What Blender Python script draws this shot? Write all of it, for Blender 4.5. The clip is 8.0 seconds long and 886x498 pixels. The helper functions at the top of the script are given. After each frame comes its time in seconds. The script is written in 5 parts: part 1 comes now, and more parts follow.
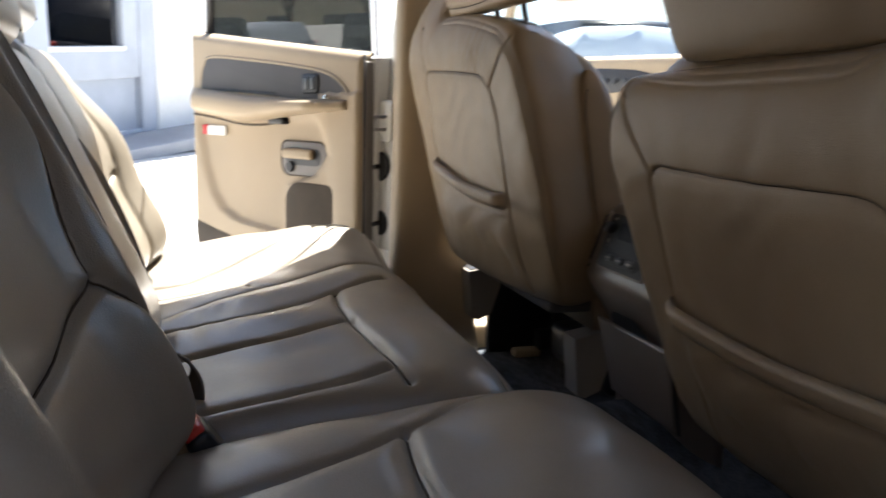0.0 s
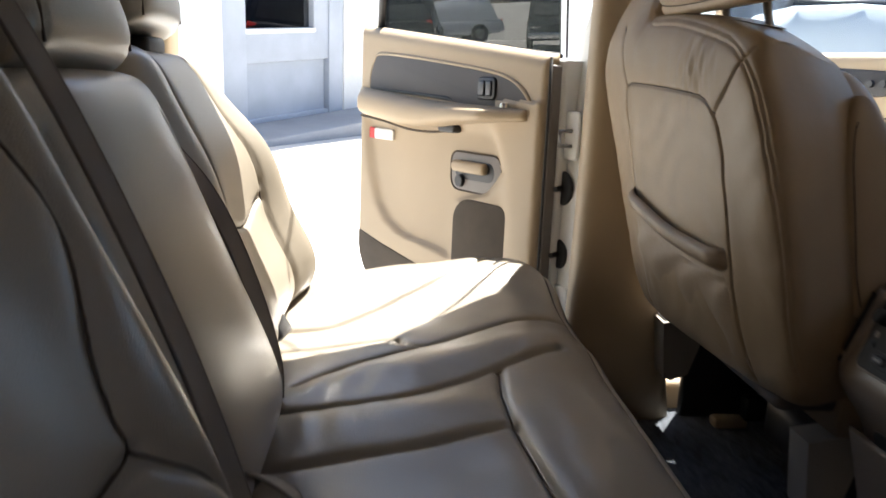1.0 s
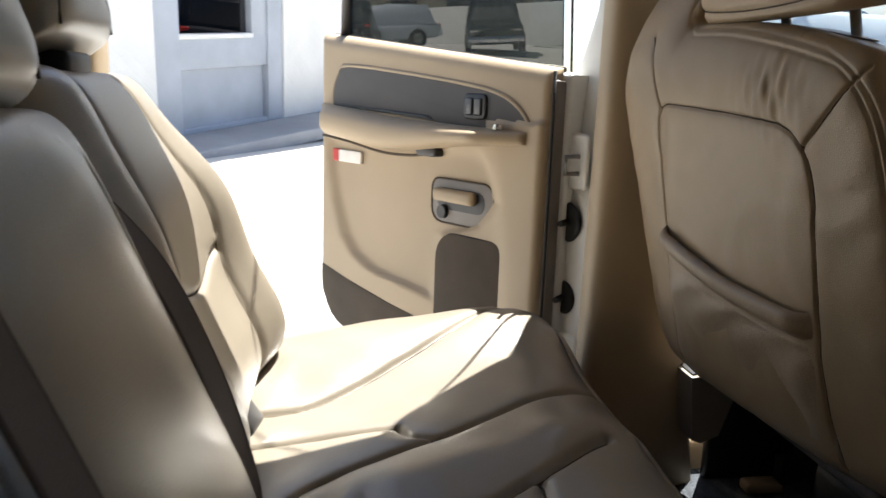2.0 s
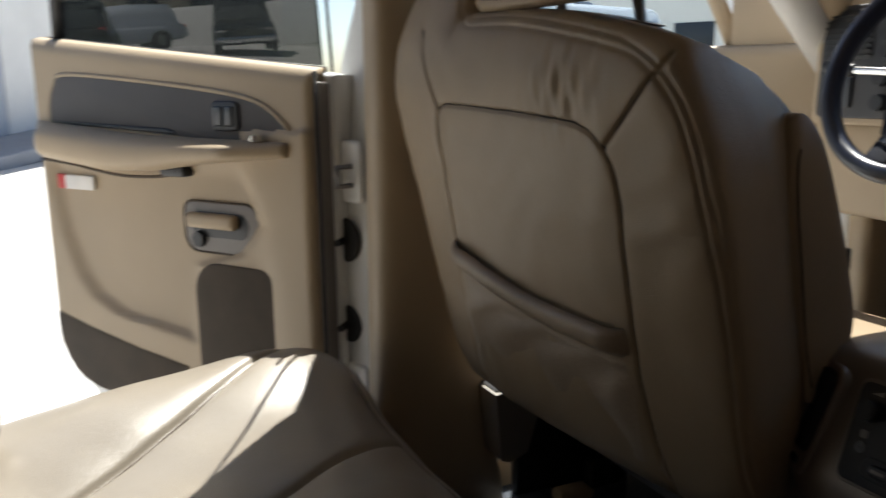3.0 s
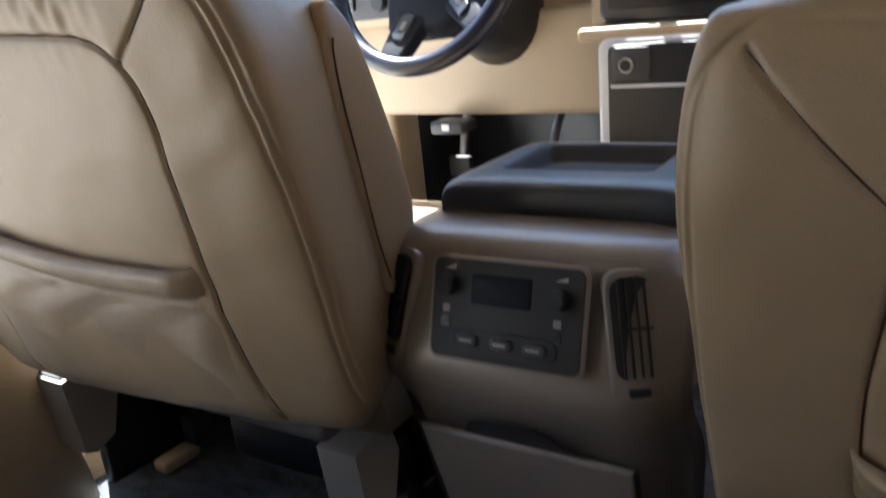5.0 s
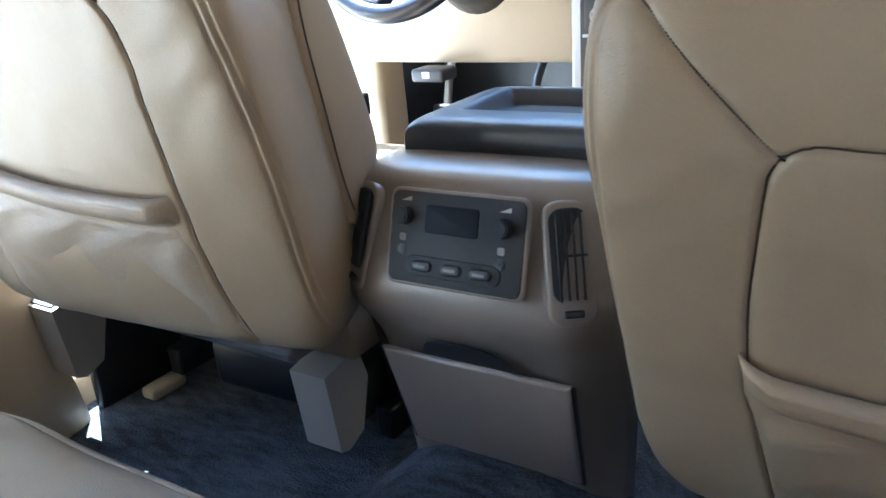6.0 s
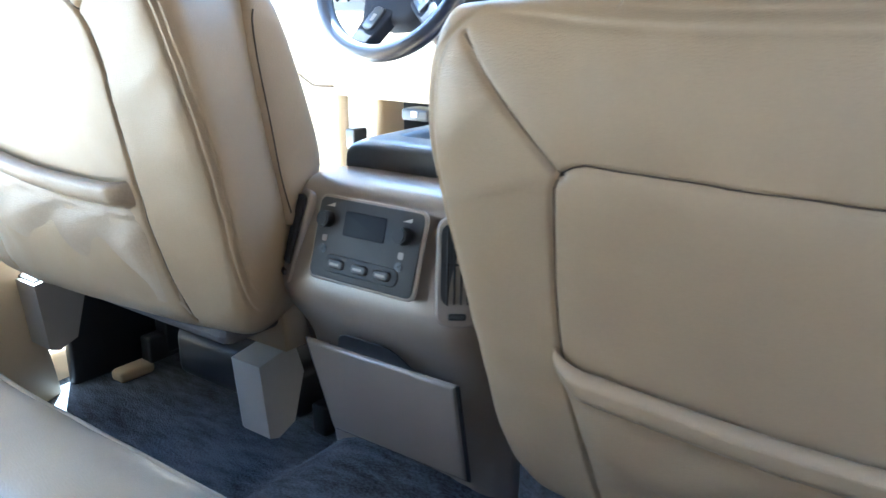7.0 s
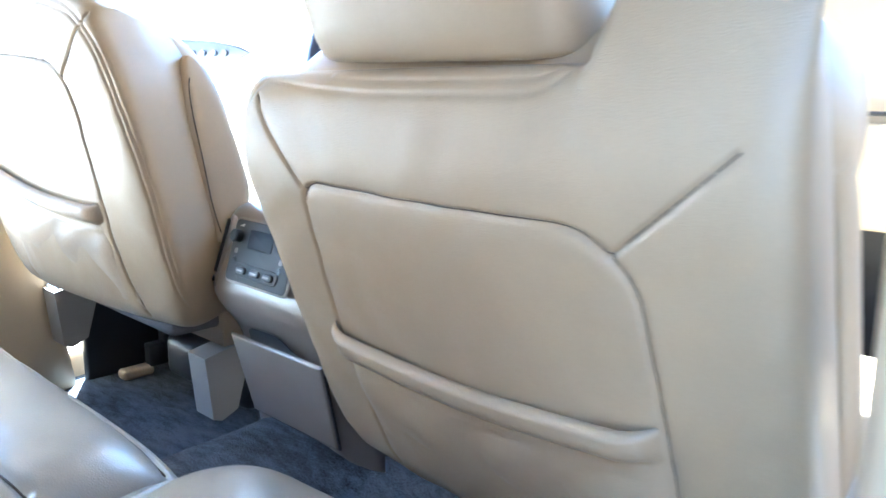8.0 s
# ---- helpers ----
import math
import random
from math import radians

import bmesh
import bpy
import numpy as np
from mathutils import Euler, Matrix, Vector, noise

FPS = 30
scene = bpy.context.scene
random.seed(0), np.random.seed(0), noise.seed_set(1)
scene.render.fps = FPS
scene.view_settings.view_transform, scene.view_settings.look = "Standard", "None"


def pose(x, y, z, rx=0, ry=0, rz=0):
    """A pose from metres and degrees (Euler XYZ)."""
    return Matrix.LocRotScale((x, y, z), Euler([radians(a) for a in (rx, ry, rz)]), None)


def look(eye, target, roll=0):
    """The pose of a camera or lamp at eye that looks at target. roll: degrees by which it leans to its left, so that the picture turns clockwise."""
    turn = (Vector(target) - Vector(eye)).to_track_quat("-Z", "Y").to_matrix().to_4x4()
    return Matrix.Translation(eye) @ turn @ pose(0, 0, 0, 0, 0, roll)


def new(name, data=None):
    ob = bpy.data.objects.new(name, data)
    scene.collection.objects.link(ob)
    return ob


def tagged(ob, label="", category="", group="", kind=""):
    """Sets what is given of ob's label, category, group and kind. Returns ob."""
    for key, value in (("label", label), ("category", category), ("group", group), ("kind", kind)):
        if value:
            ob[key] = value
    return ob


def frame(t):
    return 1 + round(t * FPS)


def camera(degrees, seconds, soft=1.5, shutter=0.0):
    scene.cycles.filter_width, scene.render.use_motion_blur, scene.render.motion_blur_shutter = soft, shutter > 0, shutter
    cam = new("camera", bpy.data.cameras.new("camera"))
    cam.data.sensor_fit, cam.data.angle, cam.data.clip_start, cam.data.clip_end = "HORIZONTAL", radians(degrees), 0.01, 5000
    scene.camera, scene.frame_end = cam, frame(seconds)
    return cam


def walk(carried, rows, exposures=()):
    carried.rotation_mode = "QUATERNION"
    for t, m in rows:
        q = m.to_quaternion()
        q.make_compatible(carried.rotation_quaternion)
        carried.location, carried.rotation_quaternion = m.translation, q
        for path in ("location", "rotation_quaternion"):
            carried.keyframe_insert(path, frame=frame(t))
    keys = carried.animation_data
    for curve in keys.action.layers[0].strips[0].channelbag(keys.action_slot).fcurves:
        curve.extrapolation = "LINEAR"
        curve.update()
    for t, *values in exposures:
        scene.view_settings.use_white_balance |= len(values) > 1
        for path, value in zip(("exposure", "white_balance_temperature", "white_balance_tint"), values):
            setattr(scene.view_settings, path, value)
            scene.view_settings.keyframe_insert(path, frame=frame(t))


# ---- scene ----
# ---- camera: t, eye, heading (to the left of +y), pitch, lean ----
cam = camera(57.7, 8.0, shutter=0.4)
ROWS = [
    (0, 0.047, -0.148, 1.263, -16.23, -9.74, 1.47),
    (0.5, 0.103, -0.003, 1.284, -7.08, -11.78, 2.53),
    (1, 0.095, 0.146, 1.331, -3.74, -11.68, 2.35),
    (1.2, 0.075, 0.222, 1.344, -3.83, -11.22, 2.75),
    (2.3, 0.022, 0.466, 1.353, -11.12, -11.16, 1.76),
    (2.5, 0.046, 0.511, 1.342, -13.76, -10.71, 1.69),
    (3, 0.066, 0.573, 1.361, -24.33, -11.23, -0.75),
    (3.5, 0.100, 0.623, 1.355, -35.25, -10.82, -2.08),
    (4, 0.111, 0.629, 1.357, -45.47, -10.29, -3.15),
    (4.5, 0.122, 0.642, 1.345, -52.67, -11.42, -4.48),
    (5, 0.108, 0.638, 1.331, -55.96, -17.52, -6.09),
    (5.2, 0.101, 0.632, 1.330, -56.04, -20.05, -6.63),
    (6.3, 0.072, 0.534, 1.320, -55.30, -20.30, -4.40),
    (6.5, 0.069, 0.506, 1.316, -54.83, -19.60, -3.42),
    (7, 0.057, 0.403, 1.308, -53.42, -16.84, -0.13),
    (7.5, 0.079, 0.231, 1.309, -48.64, -14.94, 0.56),
    (8, 0.053, 0.022, 1.309, -46.35, -12.13, 0.29),
]


def aim(x, y, z, heading, pitch, lean):
    h, p = radians(heading), radians(pitch)
    way = Vector((-math.sin(h) * math.cos(p), math.cos(h) * math.cos(p), math.sin(p)))
    return look((x, y, z), Vector((x, y, z)) + way, lean)


EXPOSURES = [(0.0, 2.35, 6300, 10), (1.0, 2.3, 6400, 10), (2.5, 1.4, 6350, 9), (3.0, 1.1, 6250, 9), (3.5, 1.38, 6200, 9), (4.0, 2.25, 6700, 10), (4.5, 2.75, 6400, 10), (5.2, 3.5, 5550, 7), (6.3, 4.65, 4850, 0), (7.0, 5.0, 4850, -1), (8.0, 5.6, 4750, 0)]
walk(cam, [(r[0], aim(*r[1:])) for r in ROWS], EXPOSURES)

# ---- light: sun from ahead on the driver's side, and the sky ----
SUN_DIR = Vector((0.55, 0.835, math.tan(radians(61)))).normalized()
world = bpy.data.worlds.new("sky")
scene.world = world
world.use_nodes = True
wn = world.node_tree.nodes
sky = wn.new("ShaderNodeTexSky")
sky.sky_type, sky.sun_disc = "NISHITA", False
sky.sun_elevation, sky.sun_rotation = radians(61), math.atan2(0.55, 0.835)
world.node_tree.links.new(sky.outputs[0], wn["Background"].inputs[0])
wn["Background"].inputs[1].default_value = 0.072
sun = new("sun", bpy.data.lights.new("sun", "SUN"))
sun.data.energy, sun.data.angle, sun.data.color = 5.0, radians(0.5), (1.0, 0.95, 0.86)
sun.matrix_basis = look((0, 0, 20), Vector((0, 0, 20)) - SUN_DIR)


# ---- materials ----
def material(name, col, rough=0.5, var=0.12, scale=6.0, fine=180.0, bump=0.1, grain="noise", metal=0.0, spec=0.5, tint=None, dist=0.002, coat=0.0, creased=0.8):
    m = bpy.data.materials.new(name)
    m.use_nodes = True
    n, l = m.node_tree.nodes, m.node_tree.links
    b = n["Principled BSDF"]
    co = n.new("ShaderNodeTexCoord").outputs["Object"]
    big, small = n.new("ShaderNodeTexNoise"), n.new("ShaderNodeTexNoise")
    big.inputs["Scale"].default_value, small.inputs["Scale"].default_value = scale, fine
    big.inputs["Detail"].default_value = 5.0
    ramp = n.new("ShaderNodeMix")
    ramp.data_type = "RGBA"
    dark = tint or tuple(c * (1 - 2 * var) for c in col)
    ramp.inputs[6].default_value, ramp.inputs[7].default_value = (*dark, 1), (*[min(1, c * (1 + var)) for c in col], 1)
    sharp = n.new("ShaderNodeMapRange")
    sharp.inputs[1].default_value, sharp.inputs[2].default_value = 0.3, 0.7
    mix = n.new("ShaderNodeMath")
    mix.operation = "MULTIPLY_ADD"
    mix.inputs[1].default_value = 0.25
    for s in (big, small):
        l.new(co, s.inputs["Vector"])
    l.new(small.outputs[0], mix.inputs[0])
    l.new(big.outputs[0], mix.inputs[2])
    sub = n.new("ShaderNodeMath")
    sub.operation = "SUBTRACT"
    sub.inputs[1].default_value = 0.125
    l.new(mix.outputs[0], sub.inputs[0])
    l.new(sub.outputs[0], sharp.inputs[0])
    l.new(sharp.outputs[0], ramp.inputs[0])
    l.new(ramp.outputs[2], b.inputs["Base Color"])
    b.inputs["Metallic"].default_value = metal
    b.inputs["Coat Weight"].default_value, b.inputs["Coat Roughness"].default_value = coat, 0.22
    b.inputs["Specular IOR Level"].default_value = spec
    rr = n.new("ShaderNodeMapRange")
    rr.inputs[3].default_value, rr.inputs[4].default_value = rough * 0.95, min(1, rough * 1.05)
    l.new(big.outputs[0], rr.inputs[0])
    l.new(rr.outputs[0], b.inputs["Roughness"])
    if bump:
        if grain == "leather":
            g = n.new("ShaderNodeTexVoronoi")
            g.feature = "DISTANCE_TO_EDGE"
            g.inputs["Scale"].default_value = fine
            l.new(co, g.inputs["Vector"])
            soft, addn = n.new("ShaderNodeTexNoise"), n.new("ShaderNodeMath")
            soft.inputs["Scale"].default_value, soft.inputs["Detail"].default_value = 48.0, 4.0
            l.new(co, soft.inputs["Vector"])
            addn.operation = "MULTIPLY_ADD"
            addn.inputs[1].default_value = creased
            l.new(soft.outputs[0], addn.inputs[0])
            l.new(g.outputs[0], addn.inputs[2])
            g = addn
        else:
            g = small
        bp = n.new("ShaderNodeBump")
        bp.inputs["Strength"].default_value, bp.inputs["Distance"].default_value = bump, dist
        l.new(g.outputs[0], bp.inputs["Height"])
        l.new(bp.outputs[0], b.inputs["Normal"])
    return m


# One leather, two tones: warm bounce light in front seats, cool skylight in bench.
LEATHER_WARM = material("tan leather", (0.345, 0.258, 0.160), 0.42, 0.06, 5, 420, 0.4, "leather", dist=0.001, creased=1.7)
LEATHER_COOL = material("tan leather, cool skylight in its tone", (0.272, 0.238, 0.190), 0.38, 0.05, 4, 380, 0.4, "leather", dist=0.001, coat=0.5, spec=0.6)
WORN = material("worn tan leather", (0.37, 0.295, 0.21), 0.45, 0.1, 5.5, 300, 0.4, "leather", tint=(0.255, 0.190, 0.125), dist=0.001, creased=2.2)
COVER = material("pewter plastic", (0.32, 0.295, 0.255), 0.5, 0.06, 4, 600, 0.12)
HUB = material("dark wheel hub plastic", (0.014, 0.016, 0.026), 0.55, 0.1, 5, 500, 0.1, spec=0.2)
# Brown for stitches and for the shade in seam grooves.
SEAMDARK = material("brown seam thread and groove shade", (0.075, 0.056, 0.04), 0.8, 0.1, 20, 500)
TRIM = material("beige trim plastic", (0.42, 0.33, 0.22), 0.55, 0.05, 3, 700, 0.12)
GREYTRIM = material("grey trim plastic", (0.20, 0.18, 0.165), 0.5, 0.06, 4, 600, 0.12)
TAUPE = material("taupe console plastic", (0.215, 0.176, 0.142), 0.36, 0.05, 4, 600, 0.1, coat=0.35)
SCREEN = material("dark display", (0.006, 0.007, 0.012), 0.5, 0.1, 5, 300, 0.0, spec=0.15)
PANEL = material("dark grey control plastic", (0.036, 0.035, 0.035), 0.55, 0.08, 5, 500, 0.1, spec=0.3)
MARKS = material("pale print", (0.30, 0.30, 0.30), 0.6, 0.05, 20, 400, 0.0)
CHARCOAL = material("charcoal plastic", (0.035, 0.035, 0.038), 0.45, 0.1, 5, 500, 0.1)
BLACK = material("black plastic", (0.012, 0.012, 0.014), 0.4, 0.1, 5, 500, 0.08)
GLOSSBLACK = material("glossy black plastic", (0.022, 0.026, 0.034), 0.36, 0.1, 5, 300, 0.03, coat=0.35)
LID = material("dark blue-grey vinyl", (0.040, 0.046, 0.058), 0.45, 0.08, 6, 420, 0.25, "leather", dist=0.0006, coat=0.3)
WHEEL = material("dark steering wheel leather", (0.012, 0.016, 0.034), 0.30, 0.1, 8, 380, 0.12, "leather", dist=0.0008)
def carpet(name, low, high):
    """Cut pile: broad brushed streaks, short tufts and single fibres."""
    m = bpy.data.materials.new(name)
    m.use_nodes = True
    n, l = m.node_tree.nodes, m.node_tree.links
    bs, co = n["Principled BSDF"], n.new("ShaderNodeTexCoord")
    total = None
    for scale, stretch, weight in ((9.0, 0.35, 0.9), (75.0, 0.3, 0.75), (420.0, 0.6, 0.7)):
        mp, nz, ml = n.new("ShaderNodeMapping"), n.new("ShaderNodeTexNoise"), n.new("ShaderNodeMath")
        mp.inputs["Scale"].default_value, mp.inputs["Rotation"].default_value = (1.0, stretch, 1.0), (0, 0, radians(-35))
        nz.inputs["Scale"].default_value, nz.inputs["Detail"].default_value = scale, 4.0
        l.new(co.outputs["Object"], mp.inputs[0])
        l.new(mp.outputs[0], nz.inputs["Vector"])
        ml.operation = "MULTIPLY_ADD"
        ml.inputs[1].default_value, ml.inputs[2].default_value = weight, -0.5 * weight
        l.new(nz.outputs[0], ml.inputs[0])
        if total:
            l.new(total, ml.inputs[2])
        total = ml.outputs[0]
    rng, mix, bp = n.new("ShaderNodeMapRange"), n.new("ShaderNodeMix"), n.new("ShaderNodeBump")
    mix.data_type = "RGBA"
    rng.inputs[1].default_value, rng.inputs[2].default_value = 0.44, 0.90
    l.new(total, rng.inputs[0])
    l.new(rng.outputs[0], mix.inputs[0])
    mix.inputs[6].default_value, mix.inputs[7].default_value = (*low, 1), (*high, 1)
    l.new(mix.outputs[2], bs.inputs["Base Color"])
    bs.inputs["Roughness"].default_value = 0.95
    bp.inputs["Strength"].default_value, bp.inputs["Distance"].default_value = 1.0, 0.006
    l.new(total, bp.inputs["Height"])
    l.new(bp.outputs[0], bs.inputs["Normal"])
    return m


INSERT = material("dark grey insert cloth", (0.085, 0.078, 0.075), 0.6, 0.08, 6, 500, 0.2)
CARPET = carpet("dark blue-grey carpet", (0.005, 0.006, 0.009), (0.088, 0.102, 0.122))
FELT = material("grey felt", (0.13, 0.12, 0.115), 0.95, 0.12, 12, 300, 0.5)
WHITE = material("white car paint", (0.78, 0.78, 0.76), 0.22, 0.03, 3, 60, 0.0)
RUBBER = material("black rubber", (0.012, 0.012, 0.012), 0.65, 0.1, 8, 200, 0.1)
CHROME = material("chrome", (0.75, 0.75, 0.76), 0.14, 0.03, 8, 200, 0.0, metal=1.0)
STEEL = material("bare steel", (0.32, 0.31, 0.30), 0.4, 0.1, 8, 200, 0.05, metal=0.9)
# Pale colour carries the sky sheen on the cubby's edges.
SHEENPALE = material("pale plastic with sky sheen in its colour", (0.55, 0.57, 0.60), 0.25, 0.05, 6, 300, 0.02)
BELT = material("taupe belt webbing", (0.150, 0.125, 0.104), 0.6, 0.08, 6, 900, 0.35)
RED = material("red plastic", (0.55, 0.02, 0.015), 0.35, 0.05, 8, 200, 0.0)
LENSWHITE = material("clear reflector plastic", (0.75, 0.72, 0.68), 0.25, 0.04, 20, 400, 0.1)
HEADLINER = material("headliner cloth", (0.33, 0.28, 0.22), 0.95, 0.04, 4, 500, 0.2)
CONCRETE = material("pale concrete", (0.62, 0.60, 0.56), 0.9, 0.06, 0.9, 40, 0.3, dist=0.004)
KERBGREY = material("grey painted concrete", (0.30, 0.31, 0.33), 0.85, 0.07, 2, 60, 0.25, dist=0.003)
WALLWHITE = material("white painted brick", (0.80, 0.79, 0.76), 0.8, 0.03, 2, 70, 0.3, dist=0.003)
PAINTED_BRICK = material("white painted brickwork", (0.80, 0.79, 0.76), 0.8, 0.04, 2, 70, 0.3, dist=0.003)
DOORGREY = material("grey painted wood", (0.42, 0.45, 0.50), 0.6, 0.05, 3, 90, 0.12)
def brick_relief(m):
    n, l = m.node_tree.nodes, m.node_tree.links
    br, co, mp, bp = n.new("ShaderNodeTexBrick"), n.new("ShaderNodeTexCoord"), n.new("ShaderNodeMapping"), n.new("ShaderNodeBump")
    br.inputs["Color1"].default_value, br.inputs["Color2"].default_value, br.inputs["Mortar"].default_value = (1, 1, 1, 1), (0.85, 0.85, 0.85, 1), (0, 0, 0, 1)
    br.inputs["Scale"].default_value, br.inputs["Brick Width"].default_value, br.inputs["Row Height"].default_value, br.inputs["Mortar Size"].default_value = 1.0, 0.215, 0.075, 0.006
    mp.inputs["Rotation"].default_value = (radians(90), 0, radians(-57))
    l.new(co.outputs["Object"], mp.inputs[0])
    l.new(mp.outputs[0], br.inputs["Vector"])
    bp.inputs["Strength"].default_value, bp.inputs["Distance"].default_value = 0.6, 0.008
    l.new(br.outputs["Color"], bp.inputs["Height"])
    l.new(bp.outputs[0], n["Principled BSDF"].inputs["Normal"])


brick_relief(PAINTED_BRICK)
ASPHALT = material("asphalt", (0.06, 0.06, 0.06), 0.9, 0.15, 1.2, 90, 0.5, dist=0.004)
LEAF = material("tree leaves", (0.06, 0.10, 0.03), 0.6, 0.3, 3, 40, 0.0)
BARK = material("tree bark", (0.10, 0.075, 0.055), 0.9, 0.2, 8, 60, 0.4)
TAN_WALL = material("tan stucco", (0.42, 0.36, 0.27), 0.9, 0.05, 1.5, 60, 0.3)


def paint(name, col):
    return material(name, col, 0.2, 0.03, 2, 50, 0.0)


def glass(name, tint, mirror=0.05):
    """A thin pane: it lets tinted light through and mirrors a little, more at a grazing view."""
    m = bpy.data.materials.new(name)
    m.use_nodes = True
    n, l = m.node_tree.nodes, m.node_tree.links
    out = n["Material Output"]
    clear, gloss, mix, fr = n.new("ShaderNodeBsdfTransparent"), n.new("ShaderNodeBsdfGlossy"), n.new("ShaderNodeMixShader"), n.new("ShaderNodeLayerWeight")
    power, share = n.new("ShaderNodeMath"), n.new("ShaderNodeMath")
    power.operation, share.operation = "POWER", "MULTIPLY_ADD"
    power.inputs[1].default_value = 5.0
    share.inputs[1].default_value, share.inputs[2].default_value = 1 - mirror, mirror
    clear.inputs[0].default_value = (*tint, 1)
    gloss.inputs["Roughness"].default_value = 0.0
    fr.inputs[0].default_value = 0.5
    l.new(fr.outputs["Facing"], power.inputs[0])
    l.new(power.outputs[0], share.inputs[0])
    l.new(share.outputs[0], mix.inputs[0])
    l.new(clear.outputs[0], mix.inputs[1])
    l.new(gloss.outputs[0], mix.inputs[2])
    l.new(mix.outputs[0], out.inputs[0])
    return m


TINTED = glass("dark tinted glass", (0.18, 0.19, 0.18), 0.07)
CLEAR = glass("clear glass", (0.90, 0.93, 0.92), 0.04)
SHOPGLASS = glass("dark shop glass", (0.2, 0.2, 0.2), 0.16)


# ---- mesh helpers ----
def empty(name, at, label, category, group="", kind=""):
    e = new(name)
    e.matrix_basis = Matrix.Translation(at)
    e.empty_display_size = 0.05
    return tagged(e, label, category, group, kind)


def attach(ob, parent, label=""):
    if parent is not None:
        ob.parent = parent
        ob.matrix_parent_inverse = parent.matrix_basis.inverted() if parent.parent is None else Matrix()
    return tagged(ob, label)


def part(name, bm, mat, parent=None, label="", smooth=True, m=None):
    me = bpy.data.meshes.new(name)
    bmesh.ops.recalc_face_normals(bm, faces=bm.faces)
    if m is not None:
        bm.transform(m)
    bm.to_mesh(me)
    bm.free()
    me.materials.append(mat)
    if smooth:
        me.shade_smooth()
    return attach(new(name, me), parent, label)


def sharp(ob, angle=35):
    ob.data.set_sharp_from_angle(angle=radians(angle))
    return ob


def frame_m(o, a, b, c):
    m = Matrix.Identity(4)
    for k, v in enumerate((a, b, c, o)):
        for r in range(3):
            m[r][k] = v[r]
    return m


def gridmesh(name, P, mat, parent=None, label="", closed=False, flip=False, lid=True, wrap=False):
    """A mesh over a grid of points P[rows, columns, 3]; lid closes its rim with one face; wrap joins last column to first."""
    nv, nu = P.shape[:2]
    idx = np.arange(nv * nu).reshape(nv, nu)
    if wrap:
        idx2 = np.concatenate([idx, idx[:, :1]], 1)
    else:
        idx2 = idx
    q = np.stack([idx2[:-1, :-1], idx2[:-1, 1:], idx2[1:, 1:], idx2[1:, :-1]], -1).reshape(-1, 4)
    if flip:
        q = q[:, ::-1]
    faces = q.tolist()
    if lid and wrap:
        faces += [idx[0].tolist()[::1 if flip else -1], idx[-1].tolist()[::-1 if flip else 1]]
    elif lid:
        rim = np.concatenate([idx[0, :-1], idx[:-1, -1], idx[-1, :0:-1], idx[:0:-1, 0]]).tolist()
        faces.append(rim if flip else rim[::-1])
    me = bpy.data.meshes.new(name)
    me.from_pydata(P.reshape(-1, 3).tolist(), [], faces)
    me.materials.append(mat)
    me.shade_smooth()
    return attach(new(name, me), parent, label)


def spread(n, inner=0.92, share=0.8):
    s = np.linspace(-1, 1, n)
    k = np.abs(s)
    far = inner + (1 - inner) * (1 - (1 - np.clip((k - share) / (1 - share), 0, 1)) ** 2.5)
    return np.sign(s) * np.where(k < share, k / share * inner, far)


def line_distance(A, B, pts):
    d = np.full(A.shape, 9.0)
    for (x0, y0), (x1, y1) in zip(pts[:-1], pts[1:]):
        dx, dy = x1 - x0, y1 - y0
        t = np.clip(((A - x0) * dx + (B - y0) * dy) / (dx * dx + dy * dy + 1e-12), 0, 1)
        d = np.minimum(d, np.hypot(A - x0 - t * dx, B - y0 - t * dy))
    return d


def curve(pts, n=8):
    """A smooth line through a few points of the plane."""
    p = np.array(pts, float)
    out = []
    for i in range(len(p) - 1):
        p0, p1, p2, p3 = p[max(i - 1, 0)], p[i], p[i + 1], p[min(i + 2, len(p) - 1)]
        for t in np.linspace(0, 1, n, endpoint=False):
            out.append(0.5 * (2 * p1 + (p2 - p0) * t + (2 * p0 - 5 * p1 + 4 * p2 - p3) * t**2 + (3 * p1 - p0 - 3 * p2 + p3) * t**3))
    return np.array(out + [p[-1]])


def tube(name, pts, r, mat, parent=None, label="", seg=6, flat=None):
    """A round (or, with flat=(wide, direction), a strap-like) sweep along points of space."""
    p = np.array(pts, float)
    t = np.gradient(p, axis=0)
    t /= np.linalg.norm(t, axis=1)[:, None] + 1e-9
    up = np.array((0.31, 0.17, 0.93)) if flat is None else np.array(flat[1], float)
    s = np.cross(t, up)
    s /= np.linalg.norm(s, axis=1)[:, None] + 1e-9
    w = np.cross(s, t)
    if flat is None:
        ang = np.linspace(0, 2 * np.pi, seg, endpoint=False)
        ring = p[:, None] + r * (np.cos(ang)[None, :, None] * s[:, None] + np.sin(ang)[None, :, None] * w[:, None])
    else:
        corners = [(-1, -1), (1, -1), (1, 1), (-1, 1)]
        ring = np.stack([p + cx * flat[0] / 2 * s + cy * r * w for cx, cy in corners], 1)
    ob = gridmesh(name, ring, mat, parent, label, wrap=True, flip=False)
    bm = bmesh.new()
    bm.from_mesh(ob.data)
    bmesh.ops.recalc_face_normals(bm, faces=bm.faces)
    bm.to_mesh(ob.data)
    bm.free()
    return ob if flat is None else sharp(ob)


